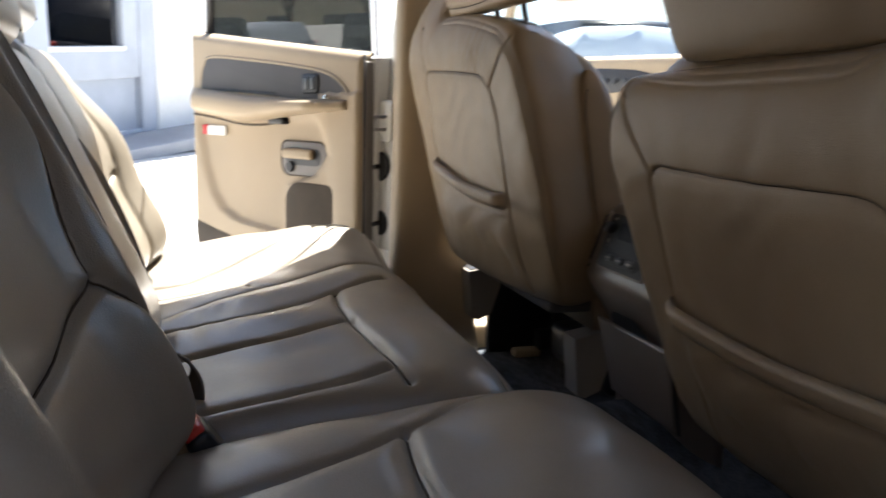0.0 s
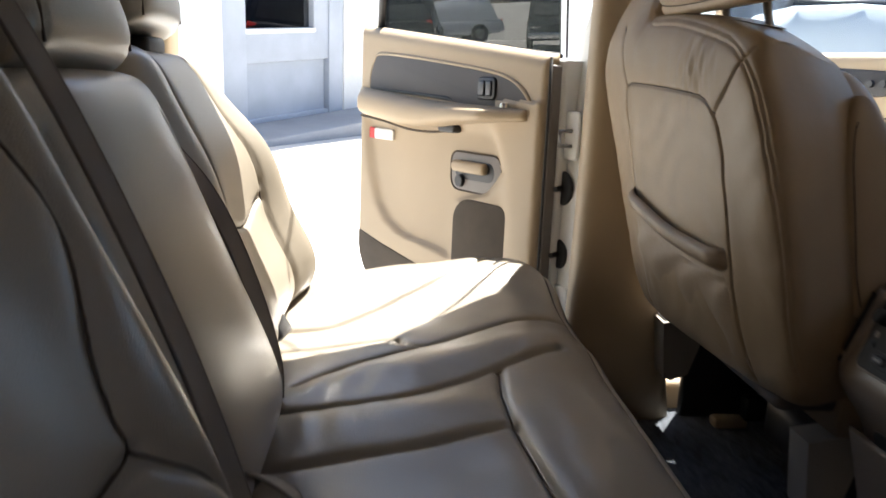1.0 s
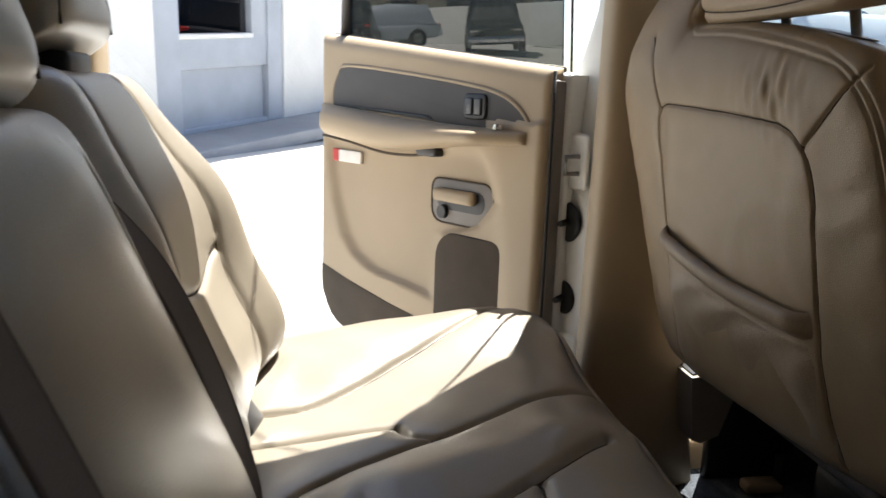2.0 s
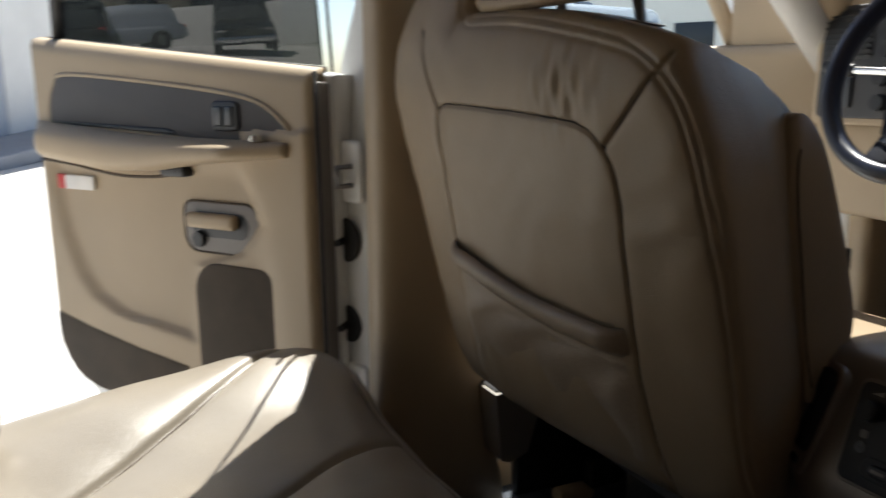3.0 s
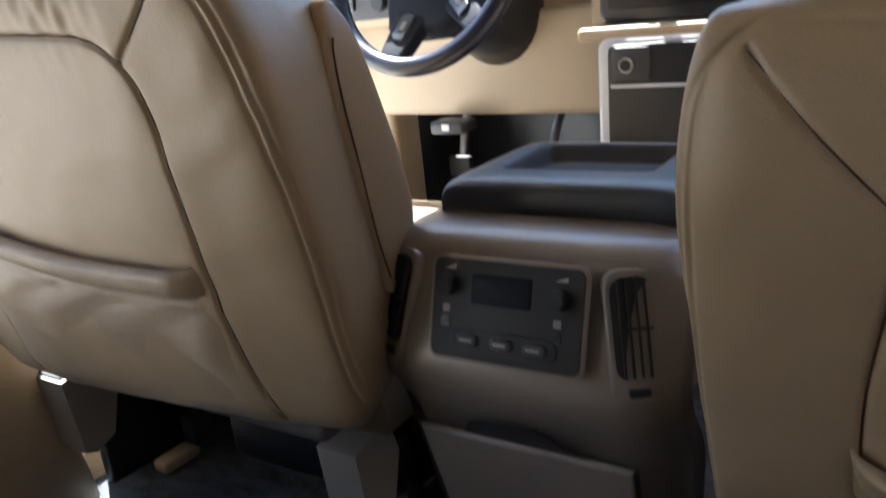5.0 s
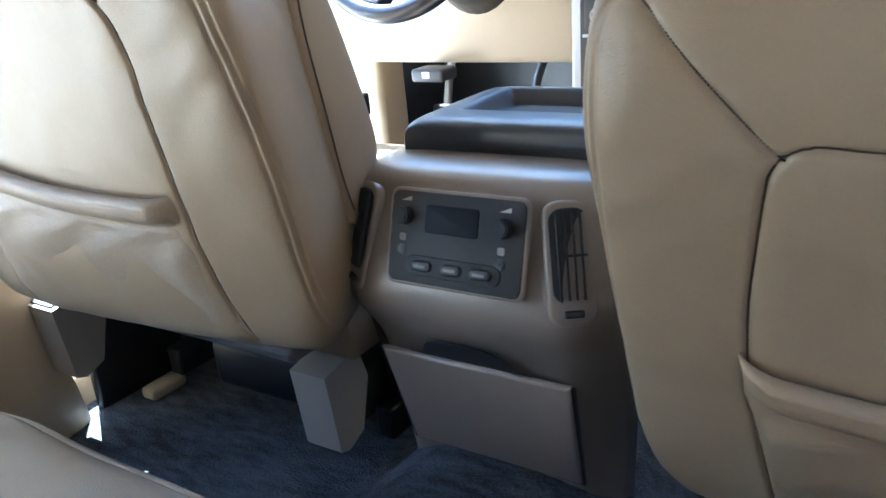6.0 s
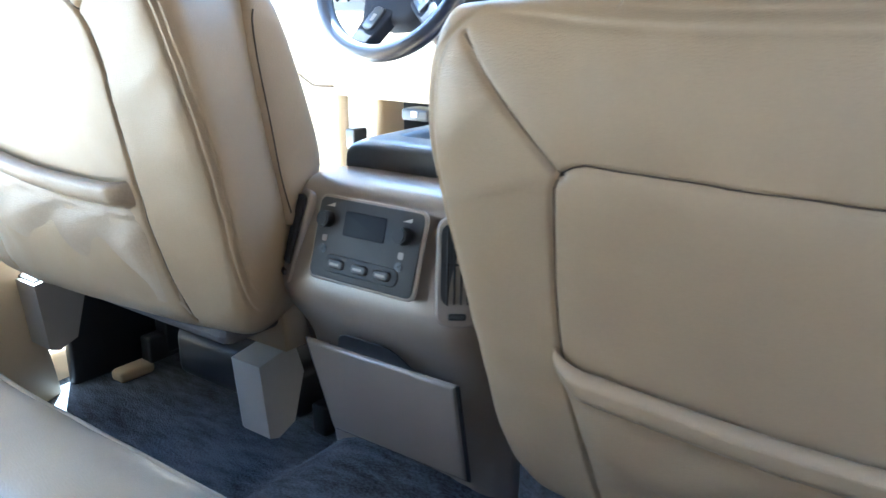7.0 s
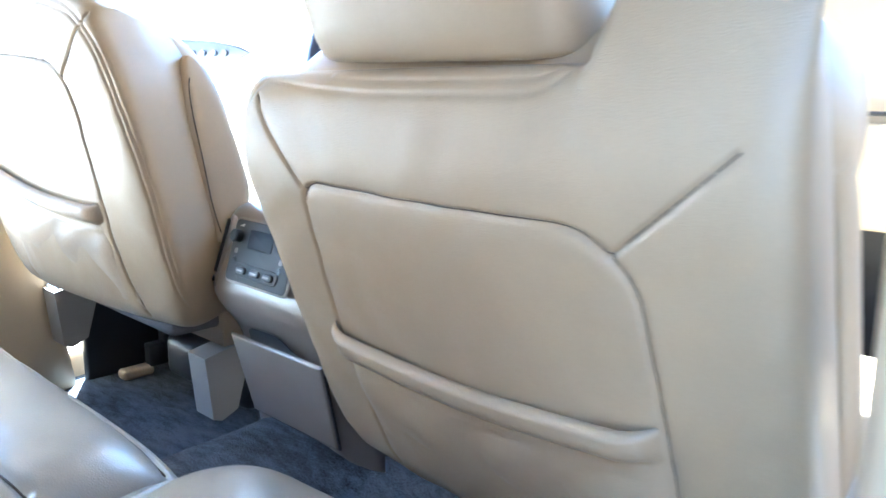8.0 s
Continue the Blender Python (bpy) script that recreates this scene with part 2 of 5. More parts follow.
def pad(name, F, w, b0, b1, T, mat, parent, label="", p=6, q=None, seams=(), bulge=None, wfun=None, hfun=None, n=(150, 150), seam_mat=None, tr=0.0016, lean=None, pillow=None):
    """An upholstered pad: plane (a, b) of the frame F, swelling by T along c, with grooves along its seams [(line, depth, width)]."""
    q = q or p
    U, V = np.meshgrid(spread(n[0]), spread(n[1]))
    wf = wfun(V) if wfun else 1.0
    hf = hfun(U) if hfun else 1.0
    A = w * U * wf
    B = (b0 + b1) / 2 + (b1 - b0) / 2 * np.where(V > 0, V * hf, V)
    R = np.clip(1 - np.abs(U) ** p, 0, 1) ** (1 / p) * np.clip(1 - np.abs(V) ** q, 0, 1) ** (1 / q)
    C = T * R
    if lean:
        A, B = lean(U, V, 1 - R, A, B)
    if bulge:
        C = C + bulge(A, B) * R
    lines = [curve(s[0]) if len(s[0]) > 2 else np.array(s[0], float) for s in seams]
    near = np.full(A.shape, 9.0)
    for s, ln in zip(seams, lines):
        d = line_distance(A, B, ln)
        near = np.minimum(near, d)
        C = C - s[1] * np.exp(-((d / s[2]) ** 2)) * np.clip(R * 1.5, 0, 1)
    if pillow:
        C = C - pillow[0] * np.exp(-near / pillow[1]) * np.clip(R * 1.5, 0, 1)
    M = np.array(F)
    pts = np.stack([A, B, C], -1) @ M[:3, :3].T + M[:3, 3]
    flip = np.linalg.det(M[:3, :3]) < 0
    ob = gridmesh(name, pts, mat, parent, label, flip=flip)
    # Dark tubes stand for stitches and for the grooves' shade.
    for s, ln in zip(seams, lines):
        if seam_mat is None or len(s) > 3:
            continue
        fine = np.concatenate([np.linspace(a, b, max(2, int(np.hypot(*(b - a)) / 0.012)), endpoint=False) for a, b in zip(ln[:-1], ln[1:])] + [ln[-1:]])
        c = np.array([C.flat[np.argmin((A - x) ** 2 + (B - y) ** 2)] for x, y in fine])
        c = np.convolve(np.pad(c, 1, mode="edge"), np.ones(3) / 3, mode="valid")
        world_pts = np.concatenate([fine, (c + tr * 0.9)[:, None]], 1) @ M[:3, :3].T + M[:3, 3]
        tube("seam", world_pts, tr, seam_mat, ob, seg=5)
    return ob


def rbox(name, size, at, mat, parent=None, label="", r=0.01, seg=3, m=None):
    """A box with rounded edges; at: its middle; m: a frame it is laid into."""
    bm = bmesh.new()
    bmesh.ops.create_cube(bm, size=1)
    bmesh.ops.scale(bm, vec=size, verts=bm.verts)
    if r:
        bmesh.ops.bevel(bm, geom=bm.edges[:], offset=min(r, min(size) * 0.49), segments=seg, profile=0.5, affect="EDGES")
    bmesh.ops.translate(bm, vec=at, verts=bm.verts)
    return sharp(part(name, bm, mat, parent, label, m=m), 40)


def prism(name, pts, depth, mat, parent=None, label="", r=0.006, m=None, seg=3):
    """A plate: an outline in the frame's (a, b) plane, depth along c from 0, its edges rounded."""
    bm = bmesh.new()
    vs = [bm.verts.new((x, y, 0)) for x, y in pts]
    f = bm.faces.new(vs)
    up = bmesh.ops.extrude_face_region(bm, geom=[f])["geom"]
    bmesh.ops.translate(bm, vec=(0, 0, depth), verts=[v for v in up if isinstance(v, bmesh.types.BMVert)])
    if r:
        top = [e for e in bm.edges if all(abs(v.co.z - depth) < 1e-6 for v in e.verts)]
        bmesh.ops.bevel(bm, geom=top, offset=r, segments=seg, profile=0.5, affect="EDGES")
    return sharp(part(name, bm, mat, parent, label, m=m), 40)


def rounded(a0, b0, a1, b1, r, n=5):
    """The outline of a rectangle with rounded corners; r may be four radii, from the lower left round."""
    rs = r if isinstance(r, tuple) else (r,) * 4
    out = []
    for k, (cx, cy, sx, sy) in enumerate(((a0, b0, 1, 1), (a1, b0, -1, 1), (a1, b1, -1, -1), (a0, b1, 1, -1))):
        for t in np.linspace(0, math.pi / 2, n):
            ang = math.pi + k * math.pi / 2 + t
            out.append((cx + sx * rs[k] + rs[k] * math.cos(ang), cy + sy * rs[k] + rs[k] * math.sin(ang)))
    return out


def knob(name, r, h, at, axis, mat, parent, label="", n=24, bev=0.0015):
    bm = bmesh.new()
    bmesh.ops.create_cone(bm, cap_ends=True, segments=n, radius1=r, radius2=r * 0.92, depth=h)
    rim = [e for e in bm.edges if not e.is_boundary and abs(e.verts[0].co.z - e.verts[1].co.z) < 1e-6]
    bmesh.ops.bevel(bm, geom=rim, offset=bev, segments=2, affect="EDGES")
    m = Matrix.Translation(at) @ Vector(axis).to_track_quat("Z", "Y").to_matrix().to_4x4() @ Matrix.Translation((0, 0, h / 2))
    return sharp(part(name, bm, mat, parent, label, m=m), 40)


# ---- the setting outside: sloping ground, the shop front, street ----
SLOPE = pose(0, 1.0, 0.0, math.degrees(math.atan(0.105)))


def ground():
    s = np.linspace(-1, 1, 61)
    g = np.sign(s) * (np.abs(s) ** 3) * 600
    X, Y = np.meshgrid(g, g)
    Z = 0.105 * (Y - 1.0) * np.clip(np.where(Y > 9, (9 + (Y - 9) * 0.0) / np.maximum(Y, 1), np.where(Y < -3, -3 / np.minimum(Y, -1), 1)), 0, 1) - 0.02
    Z = np.where(np.abs(Y) > 20, Z.clip(-0.6, 0.9), Z)
    # Unseen dark roadway, added to cut warm bounce from the pale ground.
    road_y = np.linspace(-14, 0.35, 12)
    RX, RY = np.meshgrid(np.linspace(-300, 300, 60), road_y)
    RZ = np.interp(RY, g, np.array([np.interp(0, [0], [z]) for z in Z[:, 30]])) + 0.012
    tagged(gridmesh("road", np.stack([RX, RY, RZ], -1), ASPHALT, lid=False), "unseen dark roadway added to cut bounced light", "road", kind="structure")
    return tagged(gridmesh("ground", np.stack([X, Y, Z], -1), CONCRETE, lid=False), "sunlit pale concrete drive sloping up to the shop", "ground", kind="structure")


ground()


def shop():
    wall_dir = Vector((0.54, 0.84, 0.0)).normalized()
    z_up = (SLOPE.to_3x3() @ Vector((0, 0, 1))).normalized()
    along = (wall_dir - wall_dir.dot(z_up) * z_up).normalized()
    out = z_up.cross(along) * -1
    if out.y > 0:
        out = -out
    o = Vector((-0.97, 9.2, 0.105 * 8.2))
    F = frame_m(o, along, z_up, out)
    e = empty("shop_building", o, "white painted shop with a grey door frame", "building")
    for a0, a1, b0, b1 in ((-3.4, -1.1, -0.6, 3.6), (0.84, 9, -0.6, 3.6), (-1.1, 0.84, 2.6, 3.6)):
        rbox("wall", (a1 - a0, b1 - b0, 0.3), ((a0 + a1) / 2, (b0 + b1) / 2, -0.15), PAINTED_BRICK, e, r=0.01, m=F)
    rbox("door_frame", (0.34, 3.0, 0.12), (-0.93, 1.1, -0.08), DOORGREY, e, r=0.01, m=F)
    rbox("door_frame", (0.26, 3.0, 0.12), (0.71, 1.1, -0.08), DOORGREY, e, r=0.01, m=F)
    rbox("rail", (1.36, 0.32, 0.09), (-0.09, 0.80, -0.085), DOORGREY, e, r=0.008, m=F)
    rbox("rail", (1.36, 0.10, 0.09), (-0.09, 0.02, -0.085), DOORGREY, e, r=0.008, m=F)
    rbox("panel", (1.34, 0.66, 0.05), (-0.09, 0.35, -0.115), DOORGREY, e, r=0.02, m=F)
    rbox("stile", (0.26, 1.7, 0.09), (0.46, 1.80, -0.085), DOORGREY, e, r=0.008, m=F)
    rbox("glazing_bar", (1.12, 0.05, 0.11), (-0.22, 0.955, -0.075), PAINTED_BRICK, e, r=0.01, m=F)
    rbox("pane", (1.12, 1.6, 0.012), (-0.22, 1.78, -0.12), SHOPGLASS, e, r=0, m=F)
    # Dark board stands for the unlit room behind the pane.
    rbox("dark_board", (1.9, 3.0, 0.05), (-0.13, 1.1, -0.5), CHARCOAL, e, r=0, m=F)
    # Unseen roof; its overhang is added to shade the kerb.
    rbox("roof", (12.4, 0.12, 6.5), (2.8, 3.66, -2.53), TAN_WALL, e, r=0.01, m=F)
    k = rbox("kerb", (12.4, 0.14, 0.72), (2.8, -0.03, 0.36), KERBGREY, None, r=0.02, m=F)
    tagged(k, "grey concrete kerb strip along the shop front", "kerb", kind="structure")


shop()


# ---- the cabin shell ----
FLOOR = 0.665


def cabin():
    X, Y = np.meshgrid(np.linspace(-0.3, 1.95, 90), np.linspace(0.12, 1.78, 70))
    Z = np.full(X.shape, FLOOR) + 0.118 * np.exp(-(((Y - 0.962) / 0.165) ** 4)) * (1 - np.exp(-(np.clip(X - 0.35, 0, 1) / 0.12) ** 2))
    Z += 0.004 * np.sin(X * 23 + 3 * np.sin(Y * 9)) * np.sin(Y * 17)
    fl = np.stack([X, Y, Z], -1)
    tagged(gridmesh("floor", fl, CARPET, lid=False, flip=False), "dark grey carpeted cabin floor", "floor", kind="structure")
    tagged(rbox("floor_pan", (2.4, 1.74, 0.05), (0.8, 0.95, FLOOR - 0.05), BLACK, r=0), "black floor pan under the carpet", "floor", kind="structure")
    tagged(rbox("ceiling", (1.95, 1.46, 0.07), (0.2, 0.95, 1.775), HEADLINER, r=0.03), "beige cloth headliner", "ceiling", kind="structure")
    tagged(rbox("roof", (2.1, 1.56, 0.04), (0.2, 0.95, 1.835), WHITE, r=0.018), "white painted car roof", "roof", kind="structure")
    # firewall, rear bulkhead
    tagged(rbox("wall_front", (0.05, 1.75, 0.62), (1.93, 0.95, 0.95), BLACK, r=0.01), "black carpeted firewall", "wall", kind="structure")
    tagged(rbox("wall_rear", (0.05, 1.6, 0.75), (-0.52, 0.95, 1.0), GREYTRIM, r=0.01), "grey trimmed rear bulkhead", "wall", kind="structure")
    for y, nm in ((1.79, "driver"), (0.11, "passenger")):
        tagged(rbox("sill", (2.3, 0.11, 0.13), (0.75, y, FLOOR), TRIM, r=0.02), f"beige sill plate on the {nm} side", "sill", kind="structure")
    # Unseen rear glass, added dark to cut light onto the bench.
    tagged(rbox("rear_window", (0.006, 1.45, 0.42), (0, 0, 0), TINTED, r=0, m=pose(-0.56, 0.95, 1.56, 0, 12, 0)), "unseen dark tinted rear window, added to cut light", "window", kind="structure")
    # Unseen rail, added to block skylight over the passenger doors.
    tagged(rbox("sky_block_rail", (1.80, 0.09, 0.15), (0.30, 0.16, 1.715), TRIM, r=0.03), "unseen beige rail added to block sky above the passenger doors", "roof rail", kind="structure")
    # rear quarter walls and pillars
    for y in (1.72, 0.14):
        tagged(rbox("rear_pillar", (0.20, 0.12, 0.86), (-0.42, y, 1.36), TRIM, r=0.03), "beige trimmed rear pillar", "pillar", kind="structure")
        tagged(rbox("wheel_arch", (0.36, 0.14, 0.42), (-0.35, y, 0.85), GREYTRIM, r=0.04), "grey trimmed wheel arch", "trim", kind="structure")


cabin()


def b_pillar(y, s, shown):
    """The pillar between the doors: white painted jamb outside, beige trim inside. s: +1 where outside lies to +y."""
    e = empty("door_pillar", (0.52, y, FLOOR), "white door pillar with rubber plugs and beige inner trim", "pillar", kind="structure")
    pts = [(0.475, 0.04), (0.436, 0.135), (0.436, 0.160), (0.46, 0.172), (0.60, 0.172), (0.64, 0.10), (0.62, 0.05), (0.52, 0.045)]
    P = []
    for z, dx in ((0.60, 0.0), (0.72, 0.0), (0.8, 0.0), (1.1, 0.0), (1.22, 0.014), (1.40, 0.035), (1.50, 0.062), (1.90, 0.095)):
        P.append([(x + dx, y + s * v, z) for x, v in pts])
    ob = gridmesh("jamb", np.array(P), WHITE, e, "white painted steel jamb", wrap=True, flip=s < 0)
    sharp(ob, 30)
    # inner trim, rounded, widening towards the floor
    P = []
    for z, w, dx in ((0.66, 0.115, 0.035), (0.75, 0.11, 0.028), (0.95, 0.095, 0.018), (1.25, 0.075, 0.003), (1.5, 0.07, 0.0), (1.78, 0.08, 0.05)):
        ring = []
        for t in np.linspace(0, 2 * np.pi, 36, endpoint=False):
            c, sn = math.cos(t), math.sin(t)
            ring.append((0.535 + dx + w * np.sign(c) * abs(c) ** 0.5, y + s * (0.015 + 0.04 * np.sign(sn) * abs(sn) ** 0.6), z))
        P.append(ring)
    gridmesh("trim", np.array(P), TRIM, e, "beige plastic pillar trim", wrap=True, flip=s < 0)
    if not shown:
        return
    # unseen upper corner of the rear door opening, shaped to cast the bench's shadow edge
    corner = [tuple(q) for q in curve([(0.575, 1.52), (0.517, 1.564), (0.458, 1.64), (0.415, 1.738), (0.395, 1.84), (0.385, 1.915)], 5)] + [(0.80, 1.915), (0.80, 1.60), (0.66, 1.52)]
    prism("shadow_corner", corner, 0.03, WHITE, e, "unseen corner of the door opening, shaped for the bench shadow", r=0.004, m=frame_m((0, y + s * 0.09, 0), (1, 0, 0), (0, 0, 1), (0, -1, 0)))
    n = Vector((-0.925, -0.38 * s, 0)).normalized()
    for z, r in ((1.125, 0.046), (0.985, 0.040)):
        pl = knob("plug", r * 0.8, 0.006, (0.4505, y + s * 0.100, z), n, RUBBER, e, "black rubber plug")
        knob("stud", 0.006, 0.03, Vector((0.4505, y + s * 0.100, z)) + n * 0.005, n + Vector((0.2, -0.5, 0)), RUBBER, pl)
    # striker recess and latch striker
    F = frame_m((0.4565, y + s * 0.085, 1.235), (-0.38 * s, 0.925, 0), (0, 0, 1), n)
    rec = prism("striker_plate", rounded(-0.028, -0.05, 0.028, 0.05, 0.014), 0.005, WHITE, e, "white latch striker plate", m=F)
    tube("striker", [(0.456, y + s * 0.078, 1.215), (0.428, y + s * 0.067, 1.215), (0.428, y + s * 0.067, 1.245), (0.456, y + s * 0.078, 1.245)], 0.005, STEEL, rec)
    rec = prism("hinge_plate", rounded(-0.03, -0.045, 0.03, 0.045, 0.012), 0.006, WHITE, e, "white hinge plate", m=Matrix.Translation((0, 0, -0.36)) @ F)
    knob("bolt", 0.008, 0.008, Vector((0.4535, y + s * 0.085, 0.89)) + n * 0.004, n, STEEL, rec)
    knob("bolt", 0.008, 0.008, Vector((0.4535, y + s * 0.085, 0.855)) + n * 0.004, n, STEEL, rec)
    tube("edge_seal", [(0.430, y + s * 0.150, z) for z in np.linspace(0.62, 1.36, 10)], 0.0075, RUBBER, e, "black rubber door seal")


b_pillar(1.70, 1, True)
b_pillar(0.11, -1, False)


# ---- front seats ----
def corner_line(pts, n=7):
    """A line of straight runs whose corners are rounded: points (a, b, radius)."""
    p = [np.array(q[:2], float) for q in pts]
    out = [p[0]]
    for k in range(1, len(p) - 1):
        u, v = p[k - 1] - p[k], p[k + 1] - p[k]
        lu, lv = np.linalg.norm(u), np.linalg.norm(v)
        d = min(pts[k][2], lu * 0.5, lv * 0.5)
        a, c = p[k] + u / lu * d, p[k] + v / lv * d
        for t in np.linspace(0, 1, n):
            out.append((1 - t) ** 2 * a + 2 * t * (1 - t) * p[k] + t * t * c)
    return np.array(out + [p[-1]])


def front_seat(yc, base, rec, H, feat, o, label, arm, wrinkle, w=0.288, D=0.135, turn=0.0):
    """One bucket seat with a belt tower at its outer shoulder. base: middle of the rear face's lower edge; rec: recline;
    feat: seam points in (a, b); o: +1 where the outer side lies to +y."""
    r = radians(rec)
    yaw = Matrix.Rotation(radians(turn), 3, "Z")
    up, rear, across = yaw @ Vector((-math.sin(r), 0, math.cos(r))), yaw @ Vector((-math.cos(r), 0, -math.sin(r))), yaw @ Vector((0, 1, 0))
    e = empty("front_seat", (base[0] + 0.2, yc, FLOOR), label, "seat", "front seats")
    F = frame_m(Vector(base) - rear * D, across, up, rear)
    tl, tr_, pl, pr, bl, br = feat
    panel = corner_line([bl, (*pl, 0.08), (tl[0] + 0.010, tl[1], 0.028), (0.0, tl[1] - 0.006, 0.08), (tr_[0] - 0.016, tr_[1] + 0.020, 0.072), (pr[0] - 0.004, pr[1], 0.09), br])
    sh = min(w - 0.04, 0.245)
    diag_r = [tr_, (-sh, tr_[1] + 0.079)] if arm else [tr_, (-0.258, tr_[1] + 0.076)]
    diag_l = [(tl[0] + 0.004, tl[1] - 0.010), (tl[0] + (0.06 if arm else 0.084), tl[1] + (0.088 if arm else 0.074))]
    # twin-stitched rim: up the inner side (where the piping shows), over the shoulder, up the belt tower
    start = [(-o * (w - 0.016), 0.01), (-o * (w - 0.012), H * 0.55, 0.15)] if arm else [(-o * (w + 0.002), 0.01), (-o * (w + 0.002), H * 0.55, 0.15)]
    fall_in = 0.040 if arm else 0.004
    rim = corner_line(start + [(-o * (w - (0.035 if arm else 0.018)), H - (0.03 if arm else 0.012) - fall_in, 0.085 if arm else 0.055), (-o * 0.11, H - 0.024 - fall_in * 0.45, 0.08), (o * 0.02, H - 0.024, 0.1), (o * 0.132, H - 0.022, 0.045), (o * 0.150, H + 0.10)])
    rim2 = [(x, y + 0.008) if abs(x) < 0.2 else (x * (1.028 if arm else 0.978), y + 0.004) for x, y in rim]
    seams = [(panel, 0.0036, 0.0021), (diag_r, 0.0034, 0.0021), (diag_l, 0.0028, 0.0021), (rim, 0.0022, 0.0018, "bare") if arm else (rim, 0.0016, 0.0020, "bare"), (rim2, 0.0016, 0.0020, "bare")]

    def swell(A, B):
        inside = 1 / (1 + np.exp((np.abs(A) - 0.185) / 0.010)) / (1 + np.exp((B - tl[1] + 0.01) / 0.010))
        low = np.exp(-(((B - 0.10) / 0.09) ** 2)) * np.exp(-((A / 0.17) ** 4))
        fold_at = np.exp(-(((A - tr_[0] - 0.055) / 0.05) ** 2) - (((B - tr_[1] - 0.06) / 0.042) ** 2))
        wr = fold_at * (np.sin(A * 210 + B * 60 + 1.5 * np.sin(B * 30)) + 0.5 * np.sin(A * 390 - B * 40 + 1.0)) * 0.0015 * wrinkle
        soft = 0.0009 * np.sin(A * 41 + 5 * np.sin(B * 19)) * np.sin(B * 37 + 3 * np.sin(A * 23))
        return 0.005 * inside + 0.012 * low + wr + soft - 0.045 * np.clip((B - (H - 0.11)) / 0.11, 0, 1.6) ** 2

    def wf(V):
        return np.where(V > 0.3, 1 - (0.14 if arm else 0.06) * np.clip((V - 0.3) / 0.7, 0, 1) ** 2.0, 1 - 0.12 * np.clip((-V - 0.55) / 0.45, 0, 1) ** 2)

    def hf(U):
        k = np.clip((o * U - 0.46) / 0.20, 0, 1)
        return 1 + 0.52 * k * k * (3 - 2 * k) - (0.13 if arm else 0.03) * np.clip((0.35 - o * U) / 1.35, 0, 1) ** 1.5

    def fall(U, V, k, A, B):
        """Away from the rear face the sides draw in and the top falls off, most at the inner shoulder."""
        top, inner = np.clip((V - 0.4) / 0.6, 0, 1), np.clip(-o * U, 0, 1) ** 2
        return A * 1.025 * (1 - 0.09 * k * (np.abs(U) > 0.5)), B - top * k * (0.030 + (0.045 if arm else 0.0) * inner)

    back = pad("backrest", F, w, -0.02, H, D, LEATHER_WARM, e, "tan leather backrest with stitched rear panel", 11, 9, seams, swell, wf, hf, (370, 340), SEAMDARK, 0.0010 if arm else 0.0006, fall, (0.0022, 0.009))
    M = np.array(F)
    # map pocket: a pouch on the lower half of the panel, its lip standing off
    sag = 0.014
    lip = curve([pr, (pr[0] * 0.5 + pl[0] * 0.5, (pr[1] + pl[1]) / 2 - sag), pl], 22)
    s = np.linspace(0, 1, len(lip))
    ends = np.clip(np.minimum(s, 1 - s) / 0.10, 0, 1) ** 0.6
    band = 0.030
    rows = []
    for v in np.linspace(0, 1, 44):
        a = lip[:, 0] * (1 - v) + (br[0] + (bl[0] - br[0]) * s) * v
        b = lip[:, 1] * (1 - v) + (br[1] + (bl[1] - br[1]) * s + 0.012) * v
        drop = (lip[:, 1] - b)
        c = 0.003 + ends * (0.017 * np.exp(-((v - 0.45) / 0.40) ** 2) + 0.020 * np.exp(-(drop / 0.030) ** 4) - 0.007 * np.exp(-((drop - band) / 0.005) ** 2))
        c = c * (1 if v < 0.92 else (1 - v) / 0.08) + ends * 0.0016 * np.sin(a * 55 + b * 45 + 2 * np.sin(b * 40)) * (v > 0.25)
        rows.append(np.stack([a, b, c + D - 0.002], -1))
    inner = [np.stack([lip[:, 0], lip[:, 1] - d, D - 0.002 + k * ends], -1) for d, k in ((0.06, 0.002), (0.010, 0.014), (0.0, 0.0145), (-0.003, 0.0175))]
    P = np.stack(inner + rows) @ M[:3, :3].T + M[:3, 3]
    gridmesh("pocket", P, WORN if arm else LEATHER_WARM, back, "stretched leather map pocket", lid=False, flip=True)
    # front pad and headrest
    Ff = frame_m(Vector(base) - rear * (D - 0.01), -across, up, -rear)
    pad("front_pad", Ff, w * (0.90 if arm else 0.95), 0.0, H - (0.115 if arm else 0.03), 0.10 if arm else 0.07, LEATHER_WARM, e, "", 4 if arm else 9, 3 if arm else 8, n=(60, 60), wfun=wf)
    hb = H - (0.018 if arm else 0.011)
    Fh = frame_m(Vector(base) - rear * 0.135 + up * (hb + 0.11) + Vector((0, -o * 0.03, 0)), across, up, rear)
    hr = pad("headrest", Fh, 0.148, -0.11, 0.10, 0.085, LEATHER_WARM, e, "padded leather headrest", 6, 8, n=(80, 70), seams=[([(-0.14, -0.085), (-0.05, -0.092), (0.05, -0.092), (0.14, -0.085)], 0.004, 0.0035)] if arm else [], seam_mat=SEAMDARK, tr=0.001)
    Fh2 = frame_m(Vector(base) - rear * 0.137 + up * (hb + 0.11) + Vector((0, -o * 0.035, 0)), -across, up, -rear)
    pad("headrest_front", Fh2, 0.148, -0.11, 0.10, 0.05, LEATHER_WARM, hr, "", 6, 4, n=(50, 40))
